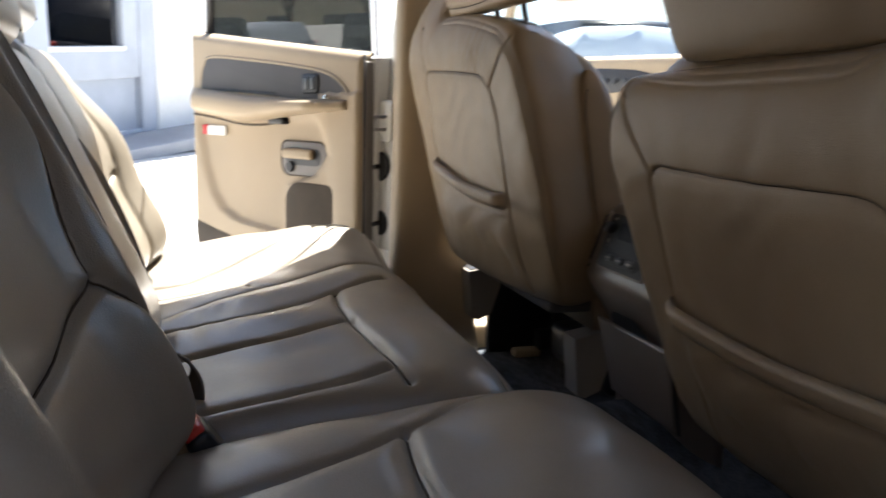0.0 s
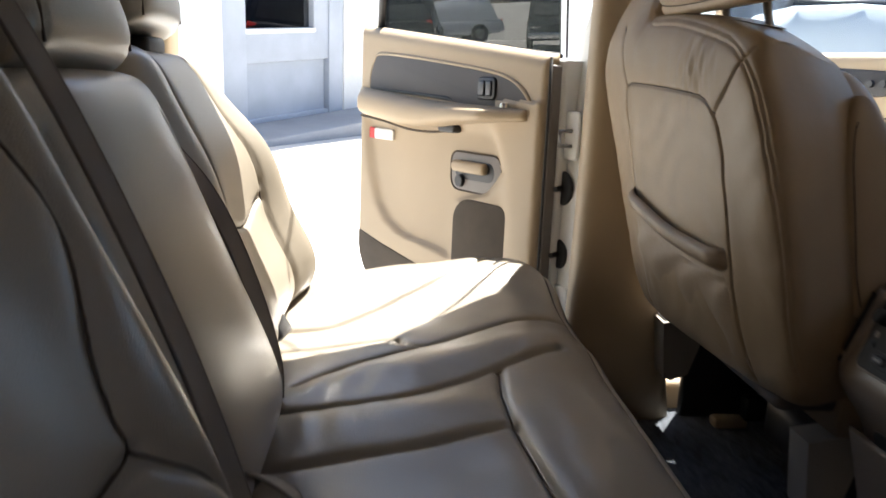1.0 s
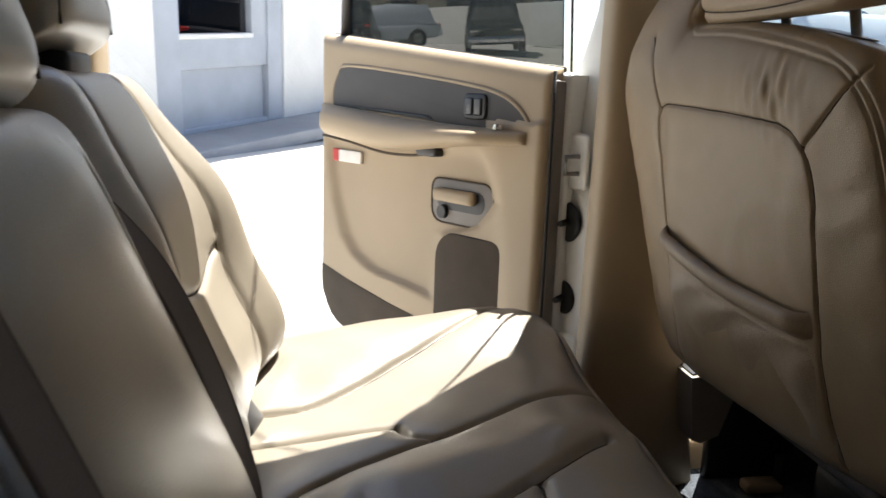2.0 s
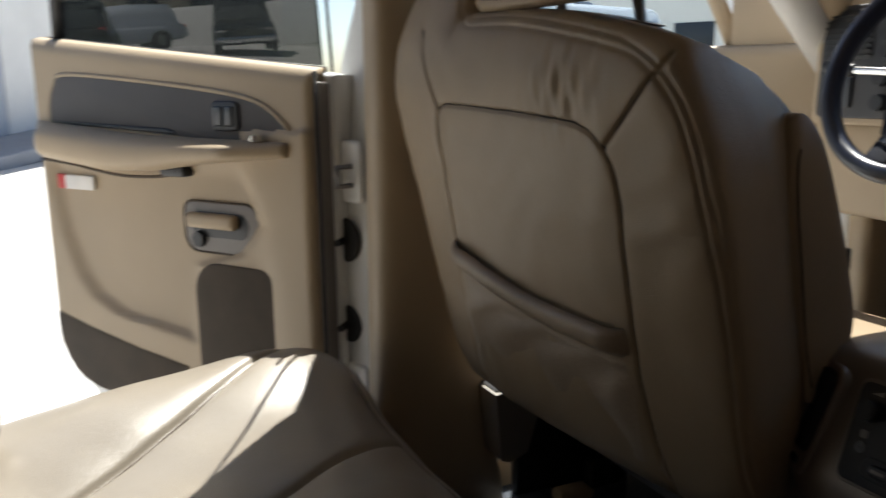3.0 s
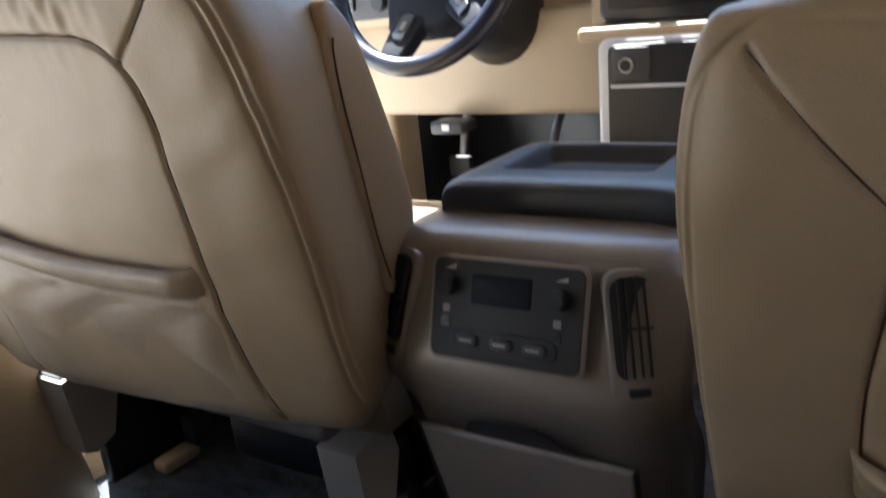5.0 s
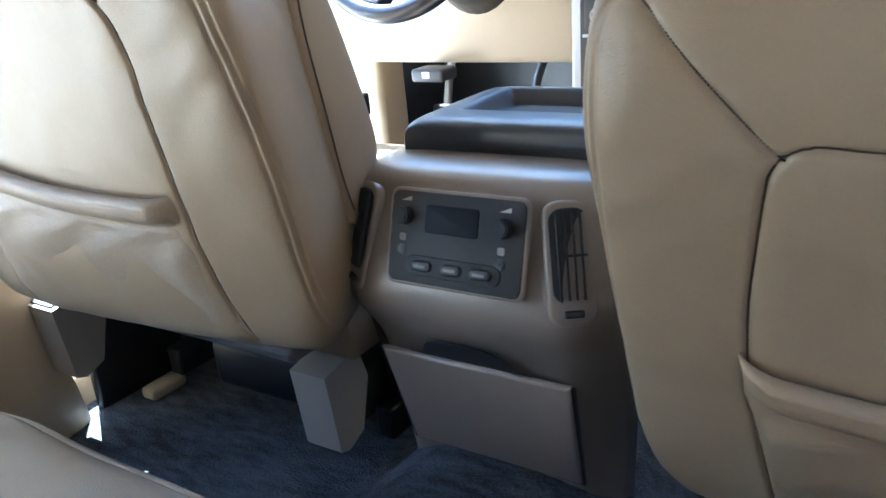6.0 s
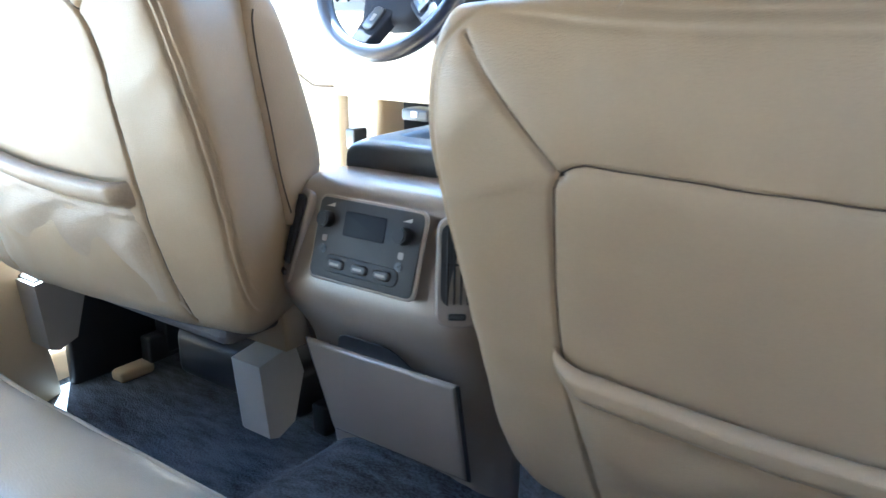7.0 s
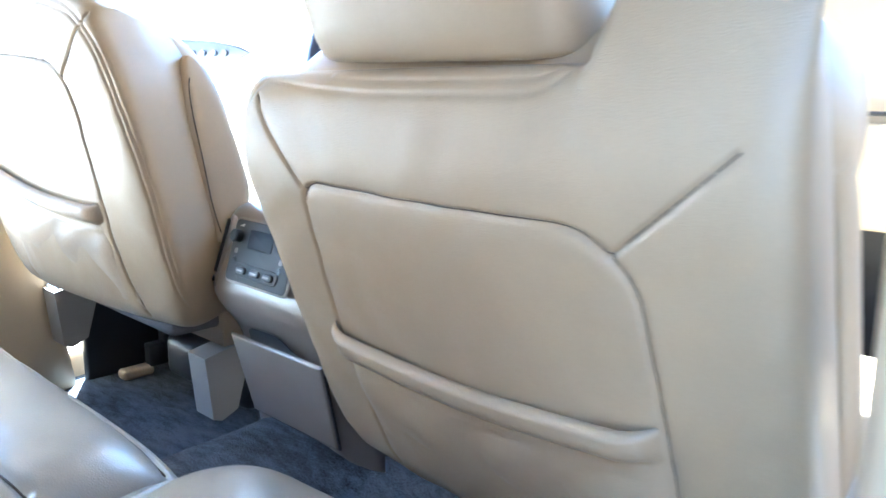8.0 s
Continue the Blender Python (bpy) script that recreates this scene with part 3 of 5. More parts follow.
    for sx in (-0.07, 0.07):
        p0 = Vector(base) - rear * 0.13 + up * (hb - 0.09) + Vector((0, sx - o * 0.035, 0))
        tube("headrest_post", [p0, p0 + up * 0.10], 0.006, STEEL, e, "steel headrest post", seg=10)
    if not arm:
        # full shoulder roll along the top of the passenger backrest
        P = []
        mid_top = Vector(base) + up * (H - 0.094) - rear * 0.140
        for v in np.linspace(-1, 1, 41):
            k = max(0.0, 1 - abs(v) ** 5) ** (1 / 3) + 1e-3
            ring = []
            for t in np.linspace(0, 2 * math.pi, 40, endpoint=False):
                c, sn = math.cos(t), math.sin(t)
                ring.append(tuple(mid_top + across * (0.280 * v) - rear * (0.122 * k * np.sign(c) * abs(c) ** 0.9) + up * (0.100 * k * np.sign(sn) * abs(sn) ** 0.9)))
            P.append(ring)
        gridmesh("shoulder_roll", np.array(P), LEATHER_WARM, e, "rounded leather shoulder of the backrest", wrap=True)
    # seat cushion and felt pan
    Fc = frame_m((base[0] + 0.30, yc + o * 0.04, base[2] - 0.06), (0, 1, 0), (1, 0, 0), (0, 0, 1))
    pad("cushion", Fc, 0.262, -0.18, 0.30, 0.15, LEATHER_WARM, e, "tan leather seat cushion", 6, 6, n=(60, 60))
    rbox("seat_pan", (0.44, 0.42, 0.03), (base[0] + 0.255, yc, base[2] - 0.016), FELT, e, "grey felt covered seat pan", r=0.015)
    rbox("seat_motor", (0.12, 0.30, 0.09), (base[0] + 0.26, yc, FLOOR + 0.085), BLACK, e, "black seat adjuster motor", r=0.02)
    for sx in (-0.17, 0.27):
        rbox("rail", (0.36, 0.03, 0.05), (base[0] + 0.40, yc + o * sx, FLOOR + 0.045), BLACK, e, "black steel seat rail", r=0.005)
        rbox("rail_bracket", (0.05, 0.035, base[2] - FLOOR - 0.06), (base[0] + 0.28, yc + o * sx, (base[2] + FLOOR) / 2), BLACK, e, "black rail bracket", r=0.005)
    rbox("rail_foot", (0.07, 0.035, 0.022), (base[0] + 0.195, yc + o * 0.275, FLOOR + 0.013), TRIM, e, "taupe rail foot", r=0.008)
    # plastic rail covers behind the rails; black plate for the outer one's shaded hollow
    for sx, wide, x0, z1 in ((-0.150, 0.066, base[0] + 0.105, base[2] - 0.088), (0.296, 0.092, base[0] + 0.032, base[2] - 0.042)):
        prof = [(0.0, 0.0), (0.066, 0.012), (0.080, -0.035), (0.058, -0.105), (0.026, -0.118), (0.010, -0.112)]
        Fl = frame_m((x0, yc + o * sx - wide / 2, z1), (1, 0, 0), (0, 0, 1), (0, 1, 0))
        cv = prism("rail_cover", prof, wide, COVER, e, "grey plastic rail cover", r=0.013, m=Fl)
        if sx > 0:
            rbox("hollow_plate", (0.056, wide * 0.80, 0.010), (0, 0, 0), BLACK, cv, "black plate for the cover's shaded hollow", r=0, m=pose(x0 + 0.034, yc + o * sx, z1 + 0.004, 0, -10, 0))
    # Black panel added to keep sun off the floor under the seat.
    rbox("light_baffle", (0.34, 0.02, 0.45), (base[0] + 0.280, yc + o * 0.335, FLOOR + 0.222), BLACK, e, "black side panel added to block light under the seat", r=0.008)
    if arm:
        # inner armrest, folded upright along the side
        P = []
        for z, xm, hw in ((1.060, 0.694, 0.010), (1.08, 0.703, 0.022), (1.11, 0.708, 0.034), (1.14, 0.706, 0.040), (1.19, 0.694, 0.039), (1.25, 0.678, 0.034), (1.29, 0.668, 0.027), (1.315, 0.663, 0.020), (1.33, 0.660, 0.012), (1.336, 0.658, 0.004)):
            thick = 0.018 * min(1, (1.342 - z) / 0.04) ** 0.5
            ring = []
            for t in np.linspace(0, 2 * math.pi, 32, endpoint=False):
                c, sn = math.cos(t), math.sin(t)
                ring.append((xm + hw * np.sign(c) * abs(c) ** 0.6, yc - o * (0.260 - thick * np.sign(sn) * abs(sn) ** 0.6), z))
            P.append(ring)
        P = np.array(P)
        dense = np.stack([[curve(np.stack([np.linspace(0, 1, len(P)), P[:, j, k]], -1), 4)[:, 1] for k in range(3)] for j in range(P.shape[1])]).transpose(2, 0, 1)
        am = gridmesh("armrest", dense, LEATHER_WARM, e, "folded leather armrest", wrap=True, flip=o > 0)
        tube("seam", [(x, yc - o * 0.2765, z) for x, z in curve([(0.688, 1.075), (0.676, 1.12), (0.664, 1.19), (0.653, 1.25), (0.649, 1.29), (0.651, 1.305)], 6)], 0.0010, SEAMDARK, am)
    return e


front_seat(1.37, (0.595, 1.37, 0.933), 14.0, 0.528,
           ((0.139, 0.423), (-0.165, 0.383), (0.172, 0.238), (-0.158, 0.192), (0.195, 0.012), (-0.180, 0.005)), 1,
           "tan leather driver seat with creased rear map pocket", True, 1.0, turn=4.5)
front_seat(0.480, (0.650, 0.480, 0.857), 20.8, 0.479,
           ((0.165, 0.376), (-0.168, 0.354), (0.200, 0.207), (-0.186, 0.204), (0.177, 0.012), (-0.198, 0.005)), -1,
           "tan leather passenger seat, reclined, with rear map pocket", False, 0.0, 0.294, 0.12)


# ---- rear bench ----
def bench():
    e = empty("rear_bench", (0.1, 0.95, FLOOR), "tan leather split rear bench with stitched panels", "bench seat")
    y0, y1 = 0.698, 1.73
    yc, w = (y0 + y1) / 2, (y1 - y0) / 2
    F = frame_m((0.0, yc, 0.745), (0, 1, 0), (1, 0, 0), (0, 0, 1))
    L = lambda *p: [(y - yc, x) for x, y in p]
    seams = [
        (L((-0.12, 1.36), (0.0, 1.358), (0.109, 1.345)), 0.006, 0.005),
        (L((0.109, 1.345), (0.122, 1.315), (0.156, 1.294)), 0.006, 0.005),
        (L((-0.03, 1.19), (0.0, 1.222), (0.08, 1.262), (0.156, 1.294), (0.26, 1.345), (0.385, 1.415)), 0.006, 0.005),
        (L((-0.12, 1.112), (0.0, 1.098), (0.106, 1.095), (0.24, 1.158), (0.34, 1.235)), 0.007, 0.006),
        (L((-0.12, 0.955), (0.014, 0.952), (0.126, 0.956), (0.238, 0.982)), 0.007, 0.006),
        (L((0.242, 1.155), (0.236, 1.07), (0.238, 0.982), (0.25, 0.86), (0.268, 0.735)), 0.006, 0.005),
        (L((-0.12, 0.752), (0.0, 0.75), (0.12, 0.752), (0.25, 0.768)), 0.006, 0.006),
        (L((-0.10, 1.455), (0.0, 1.46), (0.15, 1.55), (0.31, 1.68), (0.36, 1.70)), 0.0059, 0.0050),
        (L((0.395, 0.73), (0.395, 1.2), (0.390, 1.72)), 0.0030, 0.0033),
    ]

    def swell(A, B):
        y = A + yc
        crest = 0.020 * np.exp(-(((B - 0.30) / 0.10) ** 2))
        dip = -0.038 * np.exp(-(((B + 0.09) / 0.15) ** 2))
        front = 1 / (1 + np.exp((B - 0.215) / 0.018))
        mid = -0.008 * np.exp(-(((y - 0.852) / 0.08) ** 4)) * front
        rolls = 0.010 * np.exp(-(((y - 1.035) / 0.05) ** 2)) * front + 0.008 * np.exp(-(((y - 1.16 - 0.3 * B) / 0.045) ** 2))
        rolls += 0.008 * np.exp(-(((y - 0.728) / 0.018) ** 2)) * front
        seat = -0.010 * np.exp(-(((y - 1.43) / 0.10) ** 2)) * np.exp(-(((B - 0.08) / 0.13) ** 2))
        rucks = 0.0016 * np.exp(-(((y - 1.035) / 0.045) ** 2) - (((B - 0.0) / 0.07) ** 2)) * np.sin(B * 150 + 14 * y)
        rucks += 0.0014 * np.exp(-(((y - 1.17) / 0.05) ** 2) - (((B - 0.04) / 0.06) ** 2)) * np.sin(B * 130 - 25 * y)
        outer = 0.047 / (1 + np.exp(-(y - 1.535 - 0.12 * B) / 0.035))
        fine = 0.0007 * np.sin(y * 55 + 9 * B) * np.sin(B * 47 - 4 * y)
        return crest + dip + mid + rolls + seat + rucks + outer + fine

    pad("cushion", F, w, -0.16, 0.425, 0.207, LEATHER_COOL, e, "wide tan leather cushion", 9, 7, seams, swell, n=(330, 250), seam_mat=SEAMDARK, tr=0.0012, pillow=(0.007, 0.013))
    # passenger-side cushion
    y0n, y1n = 0.20, 0.692
    ycn, wn_ = (y0n + y1n) / 2, (y1n - y0n) / 2
    Fn = frame_m((0.0, ycn, 0.745), (0, 1, 0), (1, 0, 0), (0, 0, 1))
    K = lambda *p: [(y - ycn, x) for x, y in p]
    sn = [
        (K((-0.12, 0.50), (0.03, 0.505), (0.131, 0.525), (0.222, 0.567)), 0.006, 0.005),
        (K((0.222, 0.567), (0.31, 0.625), (0.40, 0.665), (0.44, 0.675)), 0.006, 0.005),
        (K((0.222, 0.567), (0.213, 0.48), (0.21, 0.36), (0.215, 0.24)), 0.005, 0.005),
        (K((0.452, 0.22), (0.455, 0.67)), 0.0030, 0.0033),
    ]

    def swell_n(A, B):
        y = A + ycn
        return 0.020 * np.exp(-(((B - 0.36) / 0.12) ** 2)) - 0.038 * np.exp(-(((B + 0.09) / 0.15) ** 2)) + -0.020 * np.exp(-(((y - 0.70) / 0.07) ** 2)) + 0.012 * np.exp(-(((y - 0.42) / 0.14) ** 2) - (((B - 0.36) / 0.10) ** 2)) + 0.0008 * np.sin(y * 55 + 9 * B) * np.sin(B * 47 - 4 * y)

    pad("cushion", Fn, wn_, -0.16, 0.487, 0.212, LEATHER_COOL, e, "narrow tan leather cushion", 9, 7, sn, swell_n, n=(190, 190), seam_mat=SEAMDARK, tr=0.0012, pillow=(0.007, 0.014))
    rbox("seat_frame", (0.46, 1.5, 0.09), (0.10, 0.965, 0.715), BLACK, e, "black steel bench frame", r=0.01)

    # backrests: near, middle, far
    def back(yc_, w_, x0, z0, rec, T, Hh, seams_, swell_, name, lab, p=7, n=(110, 150), wf=None):
        r = radians(rec)
        up, out = Vector((-math.sin(r), 0, math.cos(r))), Vector((math.cos(r), 0, math.sin(r)))
        o = Vector((x0, yc_, z0)) - out * T
        Fb = frame_m(o, (0, 1, 0), up, out)
        pad(name, Fb, w_, 0.0, Hh, T, LEATHER_COOL, e, lab, p, 7, seams_, swell_, wf, n=n, seam_mat=SEAMDARK, tr=0.0012, pillow=(0.006, 0.014))
        return Fb, up, out

    def sw_near(A, B):
        return 0.042 * np.exp(-(((A - 0.185) / 0.05) ** 2)) + 0.03 * np.exp(-(((A + 0.19) / 0.06) ** 2)) - 0.012 * np.exp(-((A / 0.1) ** 2))

    s_near = [([(0.15, 0.44), (0.172, 0.34), (0.150, 0.25), (0.148, 0.193), (0.18, 0.145), (0.20, 0.09), (0.205, 0.03)], 0.006, 0.0055), ([(0.148, 0.193), (0.069, 0.170), (0.012, 0.162), (-0.10, 0.165)], 0.006, 0.0055), ([(-0.12, 0.03), (-0.125, 0.25), (-0.10, 0.42)], 0.0052, 0.0050)]
    Fb, up, out = back(0.455, 0.245, 0.02, 0.93, 26.0, 0.15, 0.50, s_near, sw_near, "backrest", "narrow leather backrest with side bolsters", n=(190, 230))
    s_mid = [([(0.165, 0.05), (0.168, 0.2), (0.16, 0.37)], 0.0046, 0.0044), ([(-0.16, 0.05), (-0.165, 0.2), (-0.155, 0.37)], 0.0039, 0.0039)]
    Fm, upm, outm = back(0.918, 0.200, -0.012, 0.945, 23.5, 0.13, 0.435, s_mid, lambda A, B: 0.010 * np.exp(-((A / 0.13) ** 4)), "backrest", "middle leather backrest pad", 9)

    def sw_far(A, B):
        return 0.042 * np.exp(-(((A - 0.20) / 0.055) ** 2)) * np.exp(-(((B - 0.16) / 0.22) ** 4)) + 0.016 * np.exp(-(((A + 0.17) / 0.06) ** 2)) + 0.015 * np.exp(-(((B - 0.33) / 0.10) ** 2)) * np.exp(-((A / 0.14) ** 4)) + 0.004 * np.sin(B * 30)

    s_far = [([(0.13, 0.02), (0.135, 0.15), (0.145, 0.28), (0.10, 0.45)], 0.0059, 0.0050), ([(-0.12, 0.02), (-0.13, 0.22), (-0.10, 0.45)], 0.0052, 0.0050), ([(-0.12, 0.20), (0.0, 0.175), (0.135, 0.20)], 0.0052, 0.0050), ([(0.225, 0.02), (0.228, 0.2), (0.215, 0.42)], 0.0030, 0.0028)]
    back(1.395, 0.268, -0.055, 0.945, 24.0, 0.13, 0.47, s_far, sw_far, "backrest", "outer leather backrest with side bolster", 8, (140, 170), lambda V: 1 - 0.12 * np.clip((V - 0.2) / 0.8, 0, 1) ** 2)
    # headrests
    for yc_, ww, at, lab in ((0.925, 0.13, Vector((-0.232, 0.925, 1.318)), "padded leather middle headrest"), (1.385, 0.12, Vector((-0.295, 1.385, 1.372)), "padded leather outer headrest"), (0.44, 0.12, Vector((-0.265, 0.44, 1.40)), "padded leather headrest")):
        Fh = frame_m(at, (0, 1, 0), upm, outm)
        h = pad("headrest", Fh, ww, 0.0, 0.17, 0.075, LEATHER_COOL, e, lab, 5, 4, n=(60, 60), seams=[([(-ww + 0.025, 0.01), (-ww + 0.03, 0.14)], 0.0030, 0.0022), ([(ww - 0.025, 0.01), (ww - 0.03, 0.14)], 0.0030, 0.0022)], seam_mat=SEAMDARK)
        Fh2 = frame_m(at, (0, -1, 0), upm, -outm)
        pad("headrest_rear", Fh2, ww, 0.0, 0.17, 0.05, LEATHER_COOL, h, "", 5, 4, n=(40, 40))
        rbox("guide", (0.05, 0.09, 0.03), at + outm * 0.01 - upm * 0.012, BLACK, e, "dark headrest guide", r=0.008)


bench()


# ---- seat belts and buckles ----
def belt(pts, wide, facing, label):
    e = empty("seat_belt", pts[0], label, "seat belt")
    p = curve3(pts)
    tube("webbing", p, 0.0012, BELT, e, "", flat=(wide, facing))
    side = np.cross(np.gradient(p, axis=0), facing)
    side /= np.linalg.norm(side, axis=1)[:, None]
    for k in (-1, 1):
        tube("selvedge", p + side * k * wide / 2, 0.0019, BELT, e, "rolled woven edge", seg=8)


def curve3(pts, n=10):
    p = np.array(pts, float)
    return np.stack([curve(np.stack([np.arange(len(p)) * 0.1, p[:, k]], -1), n)[:, 1] for k in range(3)], -1)


belt([(-0.215, 0.735, 1.44), (-0.135, 0.733, 1.30), (-0.06, 0.732, 1.13), (-0.01, 0.730, 0.985)], 0.032, (0.9, -0.1, 0.4), "taupe seat belt webbing along the backrest gap")
belt([(-0.265, 1.165, 1.36), (-0.205, 1.155, 1.27), (-0.135, 1.145, 1.19), (-0.085, 1.135, 1.09), (-0.05, 1.12, 0.985), (-0.045, 1.11, 0.93)], 0.036, (0.88, -0.25, 0.4), "taupe seat belt webbing across the rear backrest")
belt([(-0.07, 0.84, 0.930), (-0.03, 0.825, 0.975), (0.004, 0.810, 0.974), (0.024, 0.803, 0.952), (0.020, 0.803, 0.905)], 0.034, (0.5, 0.25, 0.83), "taupe belt loop tucked into the bench")


def buckle(at, turn, label):
    e = empty("seat_buckle", at, label, "buckle")
    m = Matrix.Translation(at) @ pose(0, 0, 0, 0, -35, turn)
    rbox("case", (0.028, 0.055, 0.085), (0, 0, 0.02), BLACK, e, r=0.008, m=m)
    rbox("button", (0.022, 0.044, 0.014), (0, 0, 0.062), RED, e, "red release button", r=0.004, m=m)


buckle((0.058, 0.664, 0.890), 10, "black belt buckle with red button on the bench")
buckle((-0.082, 1.352, 0.952), -10, "black belt buckle with red button beside the backrest")


# ---- centre console ----
def console():
    e = empty("centre_console", (0.72, 0.965, FLOOR), "taupe plastic centre console with rear controls", "console")
    ym = 0.968
    # side profile of the rear face (x, z), lofted across with a rounded plan
    prof = [(0.735, 0.66), (0.725, 0.76), (0.712, 0.88), (0.700, 0.925), (0.672, 0.965), (0.662, 0.985), (0.661, 1.005), (0.672, 1.04), (0.690, 1.085), (0.702, 1.108), (0.725, 1.119), (0.78, 1.120), (0.955, 1.118), (0.972, 1.105), (0.985, 1.05), (1.16, 1.04), (1.17, 1.03), (1.17, 0.66)]
    cols = np.linspace(-1, 1, 41)
    P = []
    for x, z in prof:
        half = 0.157 if z > 0.93 else 0.135 + 0.022 * (z - 0.66) / 0.27
        rnd = np.abs(cols) ** 7
        drop = np.where(z > 1.1, 0.02 * np.abs(cols) ** 8, 0)
        P.append(np.stack([x + (0.05 if x < 0.9 else -0.02) * rnd, ym + half * cols, z - drop], -1))
    # densify along the profile
    P = np.array(P)
    dense = np.stack([[curve(np.stack([np.linspace(0, 1, len(P)), P[:, j, k]], -1), 5)[:, 1] for k in range(3)] for j in range(P.shape[1])]).transpose(2, 0, 1)
    gridmesh("body", dense, TAUPE, e, "moulded taupe console body", flip=True)
    # control panel
    lo, hi = Vector((0.656, ym - 0.008, 1.019)), Vector((0.684, ym - 0.008, 1.106))
    up = (hi - lo).normalized()
    out = Vector((-up.z, 0, up.x))
    mid = (lo + hi) / 2
    F = frame_m(mid + out * 0.001, (0, -1, 0), up, out)
    FP = F @ Matrix.Diagonal((0.907, 0.91, 1.0, 1.0))
    prism("bezel", rounded(-0.0845, -0.0525, 0.0845, 0.0525, 0.012), 0.0015, TAUPE, e, "taupe bezel round the controls", r=0.003, m=FP)
    pan = prism("control_panel", rounded(-0.081, -0.049, 0.081, 0.049, 0.009), 0.0025, PANEL, e, "charcoal rear audio control panel", r=0.002, m=FP)
    prism("display", rounded(-0.037, 0.006, 0.028, 0.036, 0.003), 0.0034, SCREEN, pan, "dark blue-black display", r=0.001, m=FP)
    for sx, by in ((-0.062, 0.022), (0.058, 0.020)):
        k = knob("knob", 0.0095, 0.013, FP @ Vector((sx, by, 0.0022)), out, RUBBER, pan, "black rotary knob")
        knob("jack", 0.005, 0.002, FP @ Vector((sx - 0.002, by - 0.036, 0.0022)), out, BLACK, pan, "headphone jack")
        knob("jack_hole", 0.0028, 0.003, FP @ Vector((sx - 0.002, by - 0.036, 0.0022)), out, RUBBER, pan)
        prism("mark", [(sx - 0.007, by + 0.016), (sx + 0.006, by + 0.016), (sx + 0.006, by + 0.021)], 0.0030, COVER, pan, "pale volume mark", r=0, m=FP)
        prism("mark", rounded(sx - 0.006, by - 0.027, sx + 0.002, by - 0.019, 0.002), 0.0030, GREYTRIM, pan, r=0, m=FP)
    prism("button_strip", rounded(-0.058, -0.0405, 0.058, -0.0185, 0.010), 0.0040, PANEL, pan, r=0.0015, m=FP)
    for bx in (-0.036, 0.001, 0.036):
        bt = prism("button", rounded(bx - 0.0125, -0.0355, bx + 0.0125, -0.0235, 0.0055), 0.0075, CHARCOAL, pan, "dark oval button", r=0.003, m=FP)
        prism("mark", rounded(bx - 0.008, -0.0312, bx + 0.006, -0.0282, 0.0004), 0.0078, GREYTRIM, bt, r=0, m=FP)
    # corner vents: a taupe rim, a black plate for the well's shade, slats
    for s in (-1, 1):
        out_v = Vector((-0.80, s * 0.50, 0.30)).normalized()
        side_v = Vector((-s * 0.50, -0.80, 0)).normalized()
        Fv = frame_m((0.693, ym + s * 0.113, 1.050), side_v, out_v.cross(side_v), out_v)
        v = prism("vent", rounded(-0.023, -0.060, 0.023, 0.054, 0.015), 0.0095, TAUPE, e, "taupe air vent with dark slats", r=0.004, m=Fv)
        prism("well_plate", rounded(-0.0175, -0.038, 0.0175, 0.047, 0.012), 0.0100, BLACK, v, "black plate for the vent well's shade", r=0, m=Fv)
        for k in range(4):
            rbox("slat", (0.0022, 0.080, 0.005), (-0.0105 + 0.007 * k, 0.0045, 0.0115), RUBBER, v, r=0.0008, m=Fv)
        rbox("slat", (0.030, 0.0022, 0.004), (0, 0.0045, 0.0115), RUBBER, v, r=0, m=Fv)
        rbox("thumb_wheel", (0.018, 0.007, 0.006), (0, -0.048, 0.0105), BLACK, v, r=0.002, m=Fv)
    # flap below; a black plate paints its finger recess in shade
    lo, hi = Vector((0.721, ym, 0.789)), Vector((0.692, ym, 0.920))
    up = (hi - lo).normalized()
    out = Vector((-up.z, 0, up.x))
    Fd = frame_m(lo, (0, -1, 0), up, out)
    H = (hi - lo).length
    outline = [(-0.100, 0.0), (0.108, 0.0), (0.112, H), (0.085, H + 0.0), (0.06, H + 0.0), (0.048, H + 0.001), (-0.03, H), (-0.112, H)]
    prism("gap", [(x * 1.03, y * 1.012 - 0.002) for x, y in outline], 0.0030, BLACK, e, "dark gap round the flap", r=0, m=Fd)
    prism("flap", outline, 0.0065, TAUPE, e, "taupe storage flap", r=0.005, m=Fd)
    u2 = Vector((-0.036, 0, 0.062)).normalized()
    Fr = frame_m((0.691, ym, 0.921), (0, -1, 0), u2, (-u2.z, 0, u2.x))
    prism("recess_plate", [tuple(q) for q in corner_line([(-0.075, 0.0), (-0.06, 0.0, 0.01), (-0.044, 0.030, 0.016), (0.035, 0.032, 0.016), (0.055, 0.0, 0.01), (0.07, 0.0)])], 0.0012, BLACK, e, "black plate for the finger recess's shade", r=0, m=Fr)
    # lid with its tray
    lx0, lx1, z0 = 0.775, 0.965, 1.117
    hw = 0.124
    UU, VV = np.meshgrid(spread(121), spread(121))
    R = np.clip(1 - np.abs(UU) ** 8, 0, 1) ** (1 / 8) * np.clip(1 - np.abs(VV) ** 8, 0, 1) ** (1 / 8)
    A, B = hw * UU * (1 - 0.06 * (VV + 1) / 2), (VV + 1) / 2 * (lx1 - lx0)
    C = 0.034 * R
    inside = 1 / (1 + np.exp((np.abs(A) - 0.076) / 0.0018)) / (1 + np.exp((np.abs(B - 0.110) - 0.056) / 0.0018))
    C = C - 0.024 * inside + 0.006 * np.exp(-(((B - 0.19) / 0.2) ** 2)) * R
